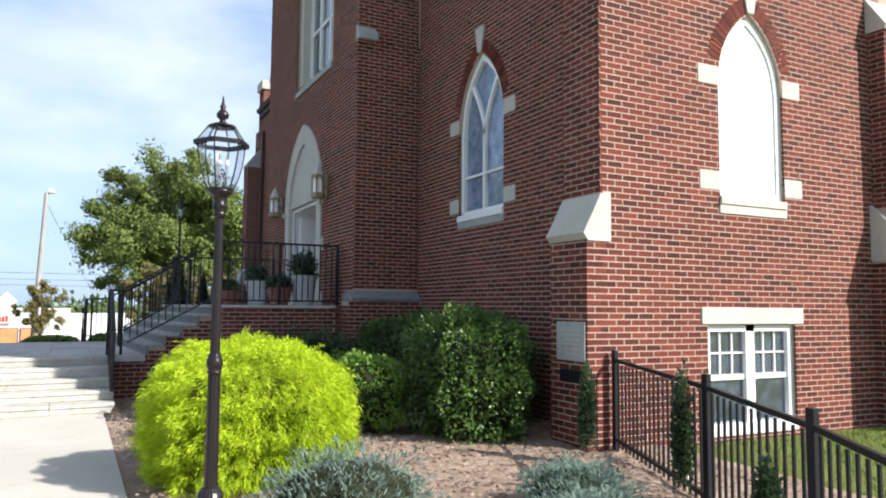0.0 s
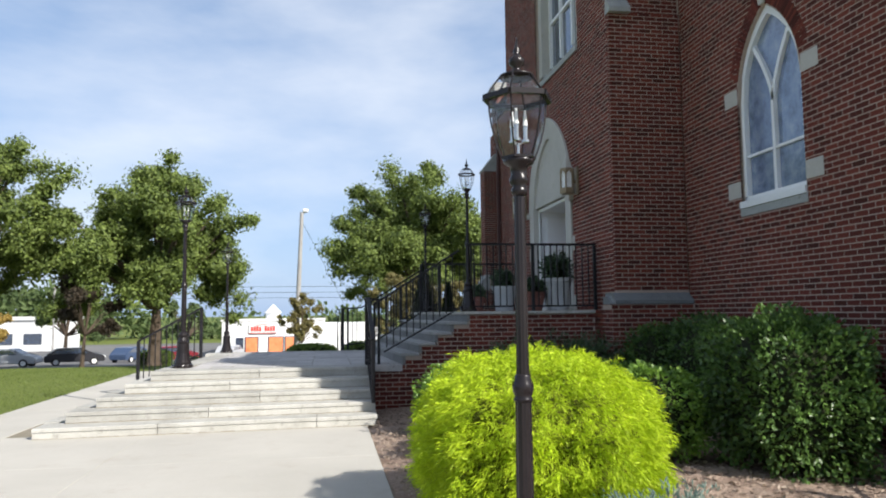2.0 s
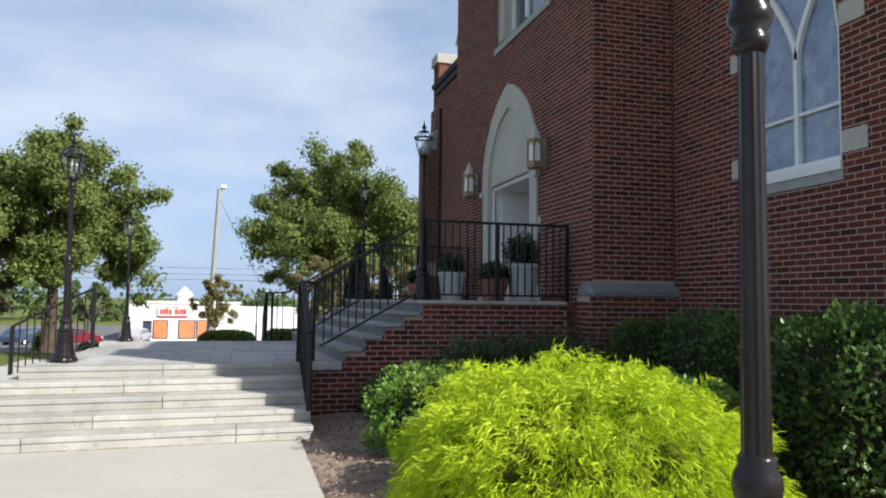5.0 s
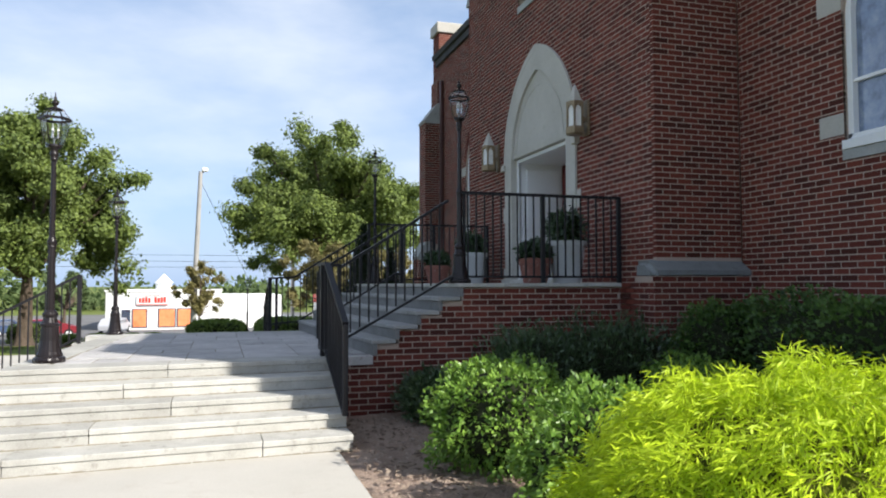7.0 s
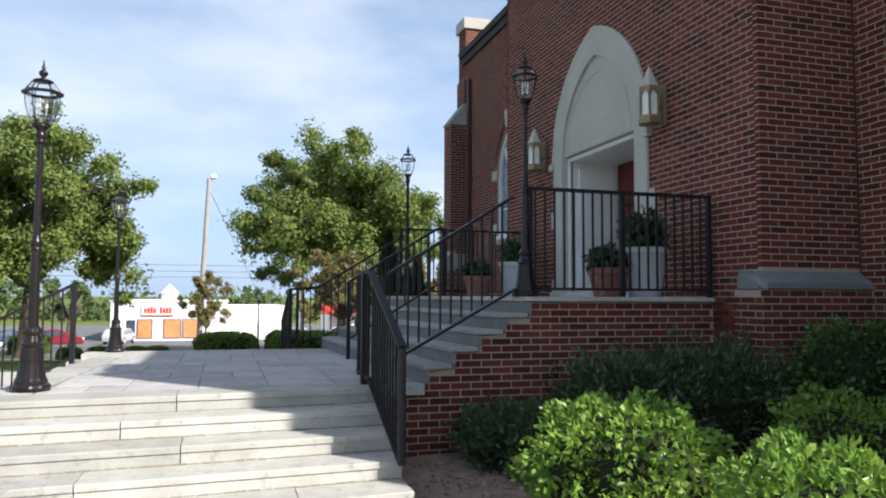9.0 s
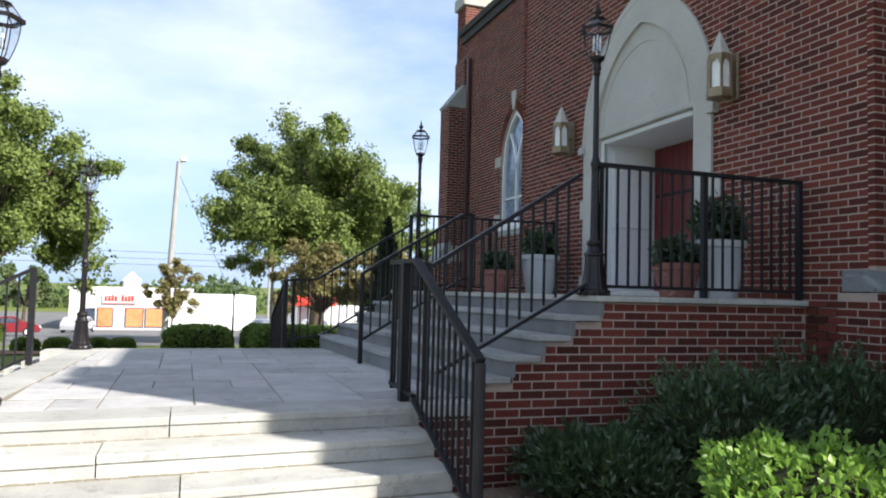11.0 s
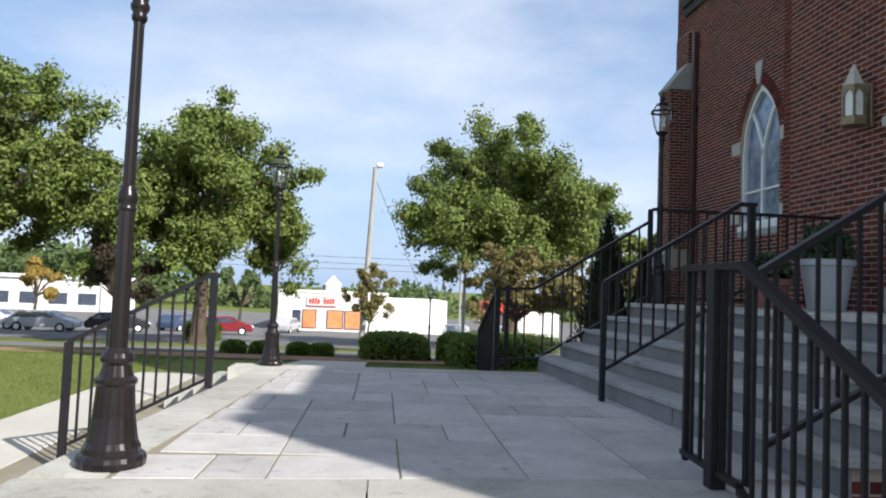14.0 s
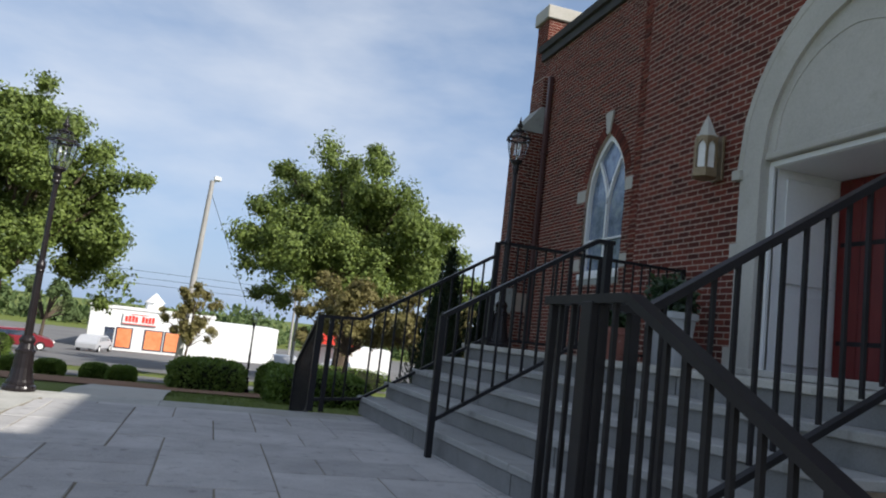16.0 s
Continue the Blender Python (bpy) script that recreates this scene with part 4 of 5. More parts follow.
for i in range(5):
    prof += [(NOSE + 0.062 + PT * i, 0.723 + PR * i - 0.05), (NOSE + 0.062 + PT * (i + 1) if i < 4 else 4.33, 0.723 + PR * i - 0.05)]
part("core", drift(prism(bmesh.new(), prof, "y", 12.6525, 17.64)), MORTAR, porch)


def porch_limit(za, zb):
    """The brick side follows the stair."""
    if zb < LAND + 0.01:
        return 0.60, 4.18
    i = math.ceil((zb + 0.045 - 0.723) / PR - 1e-6)
    return NOSE + 0.072 + PT * max(i, 0), 4.18


lay_bricks(porch, "y", 12.65, 0.70, 4.18, -0.33, PORCH - 0.045, limit=porch_limit, near=(0.7, 4.2, 0.2, 1.32))
lay_bricks(porch, "x", 0.59, 12.65, 13.4, -0.33, 0.5, odd=1)


# ---------------------------------------------------------------- railings
def railing(name, label, runs, posts, pickets=0.105, group="iron railings"):
    """Runs: ((top a, top b), (bottom a, bottom b)) with pickets between; posts: (x, y, z0, z1, width)."""
    r = thing(name, label, "railing", group=group)
    for (ta, tb), (ba, bb) in runs:
        ta, tb, ba, bb = (Vector(p) for p in (ta, tb, ba, bb))
        part("handrail", bar(bmesh.new(), ta, tb, 0.058, 0.032), IRON, r)
        part("bottom_rail", bar(bmesh.new(), ba, bb, 0.038, 0.026), IRON, r)
        n = max(1, round((Vector((tb.x, tb.y, 0)) - Vector((ta.x, ta.y, 0))).length / pickets))
        for k in range(1, n):
            t = k / n
            p, q = ba.lerp(bb, t), ta.lerp(tb, t)
            part("picket", boxed(q.x - 0.0085, q.x + 0.0085, q.y - 0.0085, q.y + 0.0085, p.z, q.z), IRON, r)
    for x, y, z0, z1, w in posts:
        part("post", boxed(x - w / 2, x + w / 2, y - w / 2, y + w / 2, z0, z1, bevel=0.003), IRON, r)
    return r


RY = 12.78
railing("stair_railing", "black iron railing up the porch stairs",
        [(((0.72, RY, 1.54), (1.98, RY, 2.33)), ((0.78, RY, 0.74), (2.04, RY, 1.44)))],
        [(0.70, RY, 0.55, 1.54, 0.04)])
railing("porch_railing", "black iron railing along the porch edge",
        [(((2.12, RY, 2.43), (4.25, RY, 2.43)), ((2.12, RY, 1.43), (4.25, RY, 1.43)))],
        [(3.2, RY, 1.352, 2.43, 0.05), (4.25, RY, 1.352, 2.45, 0.05), (2.18, RY, 1.43, 2.42, 0.03)])
RX = 0.52
railing("step_railing", "dark iron railing down the lower granite steps",
        [(((RX, 12.5, 1.57), (RX, 11.28, 0.98)), ((RX, 12.5, 0.60), (RX, 11.34, 0.16))),
         (((RX, 13.1, 1.57), (RX, 12.5, 1.57)), ((RX, 13.1, 0.64), (RX, 12.5, 0.62)))],
        [(RX, 11.28, 0.14, 0.97, 0.05), (RX, 12.74, 0.55, 1.56, 0.075), (RX, 13.07, 0.6, 1.56, 0.03)], 0.1)
part("handrail_link", bar(bmesh.new(), (RX, 12.8, 1.57), (0.72, RY, 1.55), 0.05, 0.03), IRON, bpy.data.objects["step_railing"])
railing("stair_railing", "black iron railing up the middle of the porch stairs",
        [(((0.80, 15.4, 1.53), (1.96, 15.4, 2.24)), ((0.80, 15.4, 0.80), (1.96, 15.4, 1.50))), (((1.96, 15.4, 2.24), (2.10, 15.4, 2.24)), ((1.96, 15.4, 1.5), (2.10, 15.4, 1.5)))],
        [(0.80, 15.4, 0.55, 1.53, 0.045), (2.06, 15.4, 1.352, 2.24, 0.055)])
FY = 17.55
railing("stair_railing", "black iron railing up the far side of the porch stairs",
        [(((0.66, FY, 1.47), (1.96, FY, 2.28)), ((0.72, FY, 0.70), (1.98, FY, 1.44))), (((0.25, FY, 1.45), (0.66, FY, 1.47)), ((0.25, FY, 0.66), (0.72, FY, 0.70)))],
        [(0.36, FY, 0.55, 1.45, 0.045)])
railing("porch_railing", "black iron railing along the far porch edge",
        [(((2.0, FY, 2.43), (4.25, FY, 2.43)), ((2.0, FY, 1.43), (4.25, FY, 1.43)))],
        [(1.98, FY, 1.352, 2.43, 0.05), (4.25, FY, 1.352, 2.45, 0.05), (3.2, FY, 1.352, 2.43, 0.05)])
railing("step_railing", "dark iron railing down the far granite steps",
        [(((0.25, 17.55, 1.45), (0.25, 18.95, 0.90)), ((0.25, 17.55, 0.6), (0.25, 18.95, 0.1)))],
        [(0.25, 18.95, 0.0, 0.9, 0.05), (0.25, 17.55, 0.55, 1.45, 0.06)], 0.09)
LY = 15.5
railing("step_railing", "black iron railing down the side steps to the lawn",
        [(((-2.42, LY, 1.46), (-3.5, LY, 0.88)), ((-2.42, LY, 0.62), (-3.5, LY, 0.06)))],
        [(-2.40, LY, 0.55, 1.48, 0.055), (-3.5, LY, -0.1, 0.88, 0.055)], 0.1)


# ---------------------------------------------------------------- lamp posts
def lamp_post():
    """A fluted post with a six-sided glass lantern, standing at the origin."""
    t = thing("street_lamp", "dark cast iron lamp post with a clear glass lantern", "lamp post", group="lamp posts")
    part("base", lathe(bmesh.new(), [(0.15, 0), (0.155, 0.03), (0.148, 0.05), (0.128, 0.062), (0.126, 0.085), (0.112, 0.11), (0.094, 0.22), (0.084, 0.36), (0.094, 0.375), (0.094, 0.39), (0.076, 0.405), (0.062, 0.455), (0.072, 0.47), (0.076, 0.49), (0.066, 0.51), (0.046, 0.535)], 40, 0.022), BRONZE_POST, t)
    part("shaft", lathe(bmesh.new(), [(0.041, 0.53), (0.036, 1.18)], 24, 0.06), BRONZE_POST, t)
    part("collar", lathe(bmesh.new(), [(0.038, 1.17), (0.042, 1.175), (0.042, 1.185), (0.036, 1.192), (0.044, 1.21), (0.047, 1.23), (0.044, 1.25), (0.035, 1.268), (0.036, 1.28), (0.03, 1.29)], 24), BRONZE_POST, t, smooth=True)
    part("shaft", lathe(bmesh.new(), [(0.029, 1.285), (0.0245, 2.08)], 24, 0.07), BRONZE_POST, t)
    part("neck", lathe(bmesh.new(), [(0.028, 2.07), (0.036, 2.085), (0.036, 2.1), (0.029, 2.11), (0.042, 2.13), (0.044, 2.15), (0.036, 2.165), (0.04, 2.2), (0.066, 2.215), (0.074, 2.235)], 24), BRONZE_POST, t, smooth=True)
    lantern = part("lantern", lathe(bmesh.new(), [(0.07, 2.232), (0.082, 2.236), (0.082, 2.246), (0.06, 2.25)], 6), BRONZE_POST, t)
    R = [(0.078, 2.246), (0.103, 2.31), (0.122, 2.38), (0.132, 2.44), (0.136, 2.5)]
    for i in range(6):
        a, b = math.tau * i / 6, math.tau * (i + 1) / 6
        p = [Vector((r * math.cos(a), r * math.sin(a), z)) for r, z in R]
        q = [Vector((r * math.cos(b), r * math.sin(b), z)) for r, z in R]
        bm = bmesh.new()
        for u, v in zip(p, p[1:]):
            bar(bm, u, v, 0.006, 0.006)
        part("rib", bm, BRONZE_POST, lantern)
        bm = bmesh.new()
        vs = [[bm.verts.new((v.x * 0.985, v.y * 0.985, v.z)) for v in row] for row in (p, q)]
        for k in range(len(R) - 1):
            bm.faces.new((vs[0][k], vs[1][k], vs[1][k + 1], vs[0][k + 1])).smooth = True
        gp = part("pane", bm, LAMP_GLASS, lantern)
        gp.visible_shadow = False
        part("eave", bar(bmesh.new(), (0.15 * math.cos(a), 0.15 * math.sin(a), 2.51), (0.15 * math.cos(b), 0.15 * math.sin(b), 2.51), 0.026, 0.024), BRONZE_POST, lantern)
        part("hip", bar(bmesh.new(), (0.145 * math.cos(a), 0.145 * math.sin(a), 2.52), (0.076 * math.cos(a), 0.076 * math.sin(a), 2.615), 0.007, 0.007), BRONZE_POST, lantern)
    bm = lathe(bmesh.new(), [(0.138, 2.522), (0.072, 2.612)], 6)
    bmesh.ops.delete(bm, geom=[f for f in bm.faces if len(f.verts) > 4], context="FACES_ONLY")
    gp = part("roof_pane", bm, LAMP_GLASS, lantern)
    gp.visible_shadow = False
    part("cap", lathe(bmesh.new(), [(0.078, 2.608), (0.08, 2.618), (0.05, 2.63), (0.02, 2.64), (0.016, 2.655), (0.034, 2.67), (0.037, 2.69), (0.022, 2.708), (0.012, 2.72), (0.018, 2.735), (0.009, 2.75), (0.003, 2.80)], 18), BRONZE_POST, lantern, smooth=True)
    for i in range(3):
        a = math.tau * i / 3
        x, y = 0.034 * math.cos(a), 0.034 * math.sin(a)
        bm = tube(bmesh.new(), (0, 0, 2.3), (x, y, 2.32), 0.004)
        tube(bm, (x, y, 2.315), (x, y, 2.325), 0.018)
        tube(bm, (x, y, 2.325), (x, y, 2.39), 0.01)
        part("candle_holder", bm, CHROME, lantern, "shiny metal candle holder")
        part("candle_bulb", tube(bmesh.new(), (x, y, 2.39), (x, y, 2.46), 0.012, 0.004), OPAL, lantern)
    part("stem", tube(bmesh.new(), (0, 0, 2.24), (0, 0, 2.31), 0.006), CHROME, lantern)
    return t


lamp = lamp_post()
lamp.matrix_basis = pose(-2.25, 12.95, LAND, rz=8)
for m, k in ((pose(-2.18, 17.35, LAND, rz=20), 0.845), (pose(2.13, 12.80, PORCH, rz=4), 0.88), (pose(2.09, 17.55, PORCH, rz=15), 0.88), (pose(0.725, 4.36, -0.20, rz=3), 0.985), (pose(0.33, 30.0, fall(30), rz=10), 0.8)):
    lamp.scale = (k, k, k)
    copy_thing(lamp, m)
lamp.scale = (1, 1, 1)


# ---------------------------------------------------------------- wall lanterns
def wall_lantern(y):
    t = thing("wall_lantern", "aged brass gothic wall lantern with opal glass", "wall lamp", pose(4.14, y, 3.42), group="wall lanterns")
    part("backplate", boxed(0.15, 0.188, -0.09, 0.09, 0.0, 0.5, bevel=0.006), BRASS, t)
    part("arm", boxed(0.05, 0.16, -0.03, 0.03, 0.2, 0.26), BRASS, t)
    part("base", lathe(bmesh.new(), [(0.10, 0.0), (0.14, 0.015), (0.14, 0.1), (0.12, 0.115)], 6), BRASS, t)
    part("glass", lathe(bmesh.new(), [(0.105, 0.11), (0.105, 0.42)], 6), OPAL, t, "white opal glass")
    for i in range(6):
        a = math.tau * i / 6
        part("rib", bar(bmesh.new(), (0.118 * math.cos(a), 0.118 * math.sin(a), 0.1), (0.118 * math.cos(a), 0.118 * math.sin(a), 0.46), 0.022, 0.022), BRASS, t)
        b = a + math.tau / 12
        bm = ring_between(bmesh.new(), [(-0.06, 0.42), (-0.06, 0.46), (0.0, 0.47), (0.06, 0.46), (0.06, 0.42)], [(-0.048, 0.33), (-0.035, 0.38), (0.0, 0.42), (0.035, 0.38), (0.048, 0.33)], "x", 0.0, 0.012)
        bm.transform(pose(0.1 * math.cos(b), 0.1 * math.sin(b), 0, rz=math.degrees(b)))
        part("tracery", bm, BRASS, t)
        part("boss", tube(bmesh.new(), (0.118 * math.cos(b), 0.118 * math.sin(b), 0.055), (0.128 * math.cos(b), 0.128 * math.sin(b), 0.055), 0.024), BRASS, t)
    part("spire", lathe(bmesh.new(), [(0.125, 0.45), (0.13, 0.475), (0.105, 0.49), (0.07, 0.58), (0.035, 0.66), (0.006, 0.72)], 6), LIMESTONE, t, "pale pointed spire")


wall_lantern(13.72)
wall_lantern(17.15)


# ---------------------------------------------------------------- potted plants
def pot(x, y, r, h, mat, label, leaf, plant_r, plant_h, name="planter"):
    t = thing(name, label, "planter", pose(x, y, PORCH), group="porch planters")
    part("tub", lathe(bmesh.new(), [(r * 0.68, 0), (r * 0.72, 0.03), (r * 0.95, h - 0.07), (r * 1.04, h - 0.065), (r * 1.05, h), (r * 0.93, h), (r * 0.9, h - 0.05)], 24), mat, t)
    part("soil", lathe(bmesh.new(), [(r * 0.9, h - 0.07), (r * 0.88, h - 0.04)], 20), SOIL, t)
    gg = np.random.default_rng(int(x * 100 + y * 10))
    p, o = shell_points(gg, 1500, (0, 0, h + plant_h * 0.45), (plant_r, plant_r, plant_h * 0.6), 0.8, lumps=0.2)
    leaf_mesh("foliage", p, o, 0.08, 0.04, leaf, t, 0.2, 0.9, 3)
    part("stem", tube(bmesh.new(), (0, 0, h - 0.05), (0, 0, h + plant_h * 0.4), 0.015), BARK, t)


pot(3.78, 13.3, 0.25, 0.55, PLANTER, "pale stoneware tub with a leafy green shrub", YEW_LEAF, 0.23, 0.38)
pot(3.35, 13.35, 0.22, 0.32, TERRACOTTA, "weathered terracotta pot with low green plants", YEW_LEAF, 0.19, 0.2)
pot(3.75, 17.0, 0.27, 0.55, PLANTER, "pale stoneware tub with a dark green shrub", YEW_LEAF, 0.22, 0.34)
pot(3.1, 17.0, 0.22, 0.32, TERRACOTTA, "terracotta pot with a low dark plant", YEW_LEAF, 0.2, 0.22)


# ---------------------------------------------------------------- shrubs
def bush(name, label, centre, radii, count, size, width, mat, seed, droop=0.0, spread=0.8, depth=0.3, lumps=0.1, power=2.0, core=0.8, group="", k=5.0):
    t = thing(name, label, "shrub", group=group)
    gg = np.random.default_rng(seed)
    p, o = shell_points(gg, count, centre, radii, depth, -0.75, lumps, power, k)
    leaf_mesh("foliage", p, o, size, width, mat, t, droop, spread, seed)
    part("core", core_form(centre, radii, core, power), BARK if mat is not GOLD_LEAF else GOLD_CORE, t)
    return t


# dull gold standing for the shade in the gaps of the golden cypress
GOLD_CORE = grainy("golden core, shade in colour", (0.05, 0.06, 0.008), (0.12, 0.13, 0.015), 0.9, 30, 4, 0.8, 0.02)
# near-black that paints the shade inside shrubs; BARK holds it from here on
CORE_DARK = grainy("shrub core, shade in colour", (0.012, 0.016, 0.008), (0.03, 0.035, 0.015), 0.95, 30, 4, 0.8, 0.02)
BARK, BARK_TREE = CORE_DARK, BARK


def thread_bush(centre, radii, tufts, seed):
    """A golden thread cypress: tufts of thin drooping strands."""
    t = thing("golden_cypress", "rounded golden yellow thread cypress bush in the bed", "shrub")
    gg = np.random.default_rng(seed)
    p, o = shell_points(gg, tufts, centre, radii, 0.24, -0.7, 0.07, 2.6, 9.0)
    at, out = [], []
    for q, w in zip(p, o):
        n = gg.integers(8, 13)
        side = gg.normal(0, 0.022, (n, 3))
        at.append(q + side * 0.8)
        way = np.array([w[0], w[1], w[2] * 0.35 - 0.15]) + gg.normal(0, 0.55, 3) + gg.normal(0, 0.24, (n, 3))
        out.append(way)
    leaf_mesh("foliage", np.concatenate(at), np.concatenate(out), 0.056, 0.0072, GOLD_LEAF, t, 0.3, 0.2, seed)
    part("core", core_form(centre, radii, 0.84, 2.6), GOLD_CORE, t)


thread_bush((1.40, 6.55, 0.34), (0.83, 0.86, 0.68), 11000, 11)
bush("boxwood_shrub", "rounded bright green shrub in the mulch bed", (1.58, 10.0, 0.26), (0.62, 0.6, 0.48), 6500, 0.065, 0.032, SHRUB_LEAF, 21, 0.1, 0.7, 0.35, 0.14, group="green shrubs")
bush("boxwood_shrub", "rounded bright green shrub beside the golden cypress", (1.66, 8.5, 0.24), (0.6, 0.56, 0.46), 6000, 0.065, 0.032, SHRUB_LEAF, 22, 0.1, 0.7, 0.35, 0.14, group="green shrubs")
bush("boxwood_shrub", "green shrub against the dark hedge", (3.7, 10.5, 0.2), (0.62, 0.6, 0.42), 4000, 0.065, 0.032, SHRUB_LEAF, 23, 0.1, 0.7, 0.35, 0.14, group="green shrubs")
bush("boxwood_shrub", "green shrub between the cypress and the holly", (3.1, 8.2, 0.32), (0.5, 0.5, 0.48), 4500, 0.065, 0.032, SHRUB_LEAF, 27, 0.1, 0.7, 0.35, 0.14, group="green shrubs")
bush("holly_bush", "large glossy dark green holly bush near the corner", (4.06, 7.45, 0.53), (0.6, 0.74, 0.75), 9500, 0.07, 0.04, HOLLY_LEAF, 24, 0.0, 0.7, 0.3, 0.1, 3.0)
bush("holly_hedge", "dark glossy hedge along the brick wall", (4.95, 9.6, 0.52), (0.55, 1.9, 0.72), 11000, 0.07, 0.04, HOLLY_LEAF, 25, 0.0, 0.7, 0.3, 0.08, 3.4)
bush("holly_hedge", "dark glossy hedge beside the tower plinth", (4.75, 11.3, 0.45), (0.6, 0.55, 0.68), 5000, 0.07, 0.04, HOLLY_LEAF, 26, 0.0, 0.7, 0.3, 0.1, 3.0)
for j, (x, y, rx, h) in enumerate(((3.6, 11.85, 0.8, 0.62), (2.72, 11.9, 0.62, 0.55), (1.8, 12.05, 0.5, 0.27))):
    bush("laurel_shrub", "dark glossy laurel shrub under the porch wall", (x, y, h * 0.5), (rx, 0.6, h * 0.95), 8000, 0.085, 0.027, LAUREL_LEAF, 30 + j, -0.45, 0.7, 0.45, 0.2, 2.4, group="laurel shrubs", k=9.0)
for j, (x, y, r, h) in enumerate(((1.75, 4.95, 0.6, 0.31), (3.3, 4.45, 0.42, 0.2), (2.6, 3.4, 0.4, 0.3))):
    bush("juniper", "low blue green juniper on the mulch", (x, y, 0.02), (r, r * 0.9, h), 5000, 0.06, 0.012, JUNIPER_LEAF, 40 + j, -0.3, 0.7, 0.4, 0.18, k=8.0, group="blue junipers")
for j, (x, y, h) in enumerate(((4.38, 5.7, 0.98), (4.12, 4.22, 1.05), (3.62, 3.05, 0.62))):
    bush("columnar_shrub", "thin upright dark evergreen by the fence", (x, y, h / 2 - 0.15), (0.075, 0.075, h / 2), 1500, 0.045, 0.022, YEW_LEAF, 50 + j, -0.5, 0.6, 0.7, 0.1, core=0.6, group="columnar shrubs")
st = thing("stump", "short cut stump in the mulch by the fence", "stump")
part("wood", lathe(bmesh.new(), [(0.09, -0.15), (0.07, -0.05), (0.065, 0.0), (0.03, 0.005)], 12), BARK_TREE, st)


def cone_tree(x, y, z, h, r, seed):
    t = thing("conifer", "slim dark cone-shaped evergreen beyond the porch", "tree", group="conifers")
    gg = np.random.default_rng(seed)
    n = 5000
    f = gg.random(n) ** 0.7
    a = gg.random(n) * math.tau
    rad = r * f * (0.75 + 0.25 * gg.random(n)) * (1 + 0.12 * np.sin(5 * a + 9 * f))
    p = np.stack([x + rad * np.cos(a), y + rad * np.sin(a), z + h * (1 - f)], 1)
    o = np.stack([np.cos(a), np.sin(a), 0.8 + 0 * a], 1)
    leaf_mesh("foliage", p, o, 0.09, 0.02, CONIFER_LEAF, t, -0.4, 0.4, seed)
    part("core", tube(bmesh.new(), (x, y, z), (x, y, z + h * 0.97), r * 0.8, 0.02, 12), CORE_DARK, t)


cone_tree(2.45, 20.6, -0.16, 2.85, 0.72, 61)
cone_tree(3.15, 20.9, -0.16, 2.3, 0.45, 62)

# ---------------------------------------------------------------- garden fence
FENCE = [(5.04, 6.08), (4.25, 4.1), (3.62, 2.75), (2.75, 1.35), (1.9, 0.0)]
fence = thing("fence", "black metal picket fence along the planting bed", "fence")
me_p = bpy.data.meshes.new("picket")
bm = boxed(-0.008, 0.008, -0.008, 0.008, 0.06, 0.9)
bm.to_mesh(me_p)
bm.free()
me_p.materials.append(IRON)
for i, (a, b) in enumerate(zip(FENCE, FENCE[1:])):
    za, zb = -0.12 - 0.05 * i, -0.12 - 0.05 * (i + 1)
    pa, pb = Vector((*a, za)), Vector((*b, zb))
    for h in (0.13, 0.93):
        part("rail", bar(bmesh.new(), pa + Vector((0, 0, h)), pb + Vector((0, 0, h)), 0.03, 0.035), IRON, fence)
    n = round((pb - pa).length / 0.105)
    for k in range(1, n):
        shared("picket", me_p, fence, Matrix.Translation(pa.lerp(pb, k / n)))
for i, (x, y) in enumerate(FENCE):
    z = -0.12 - 0.05 * i
    post = part("post", boxed(x - 0.026, x + 0.026, y - 0.026, y + 0.026, z - 0.05, z + 1.03, bevel=0.003), IRON, fence)
    part("ball_cap", lathe(bmesh.new(), [(0.03, z + 1.03), (0.032, z + 1.045), (0.015, z + 1.055), (0.026, z + 1.075), (0.02, z + 1.1), (0.004, z + 1.11)], 10), IRON, post)


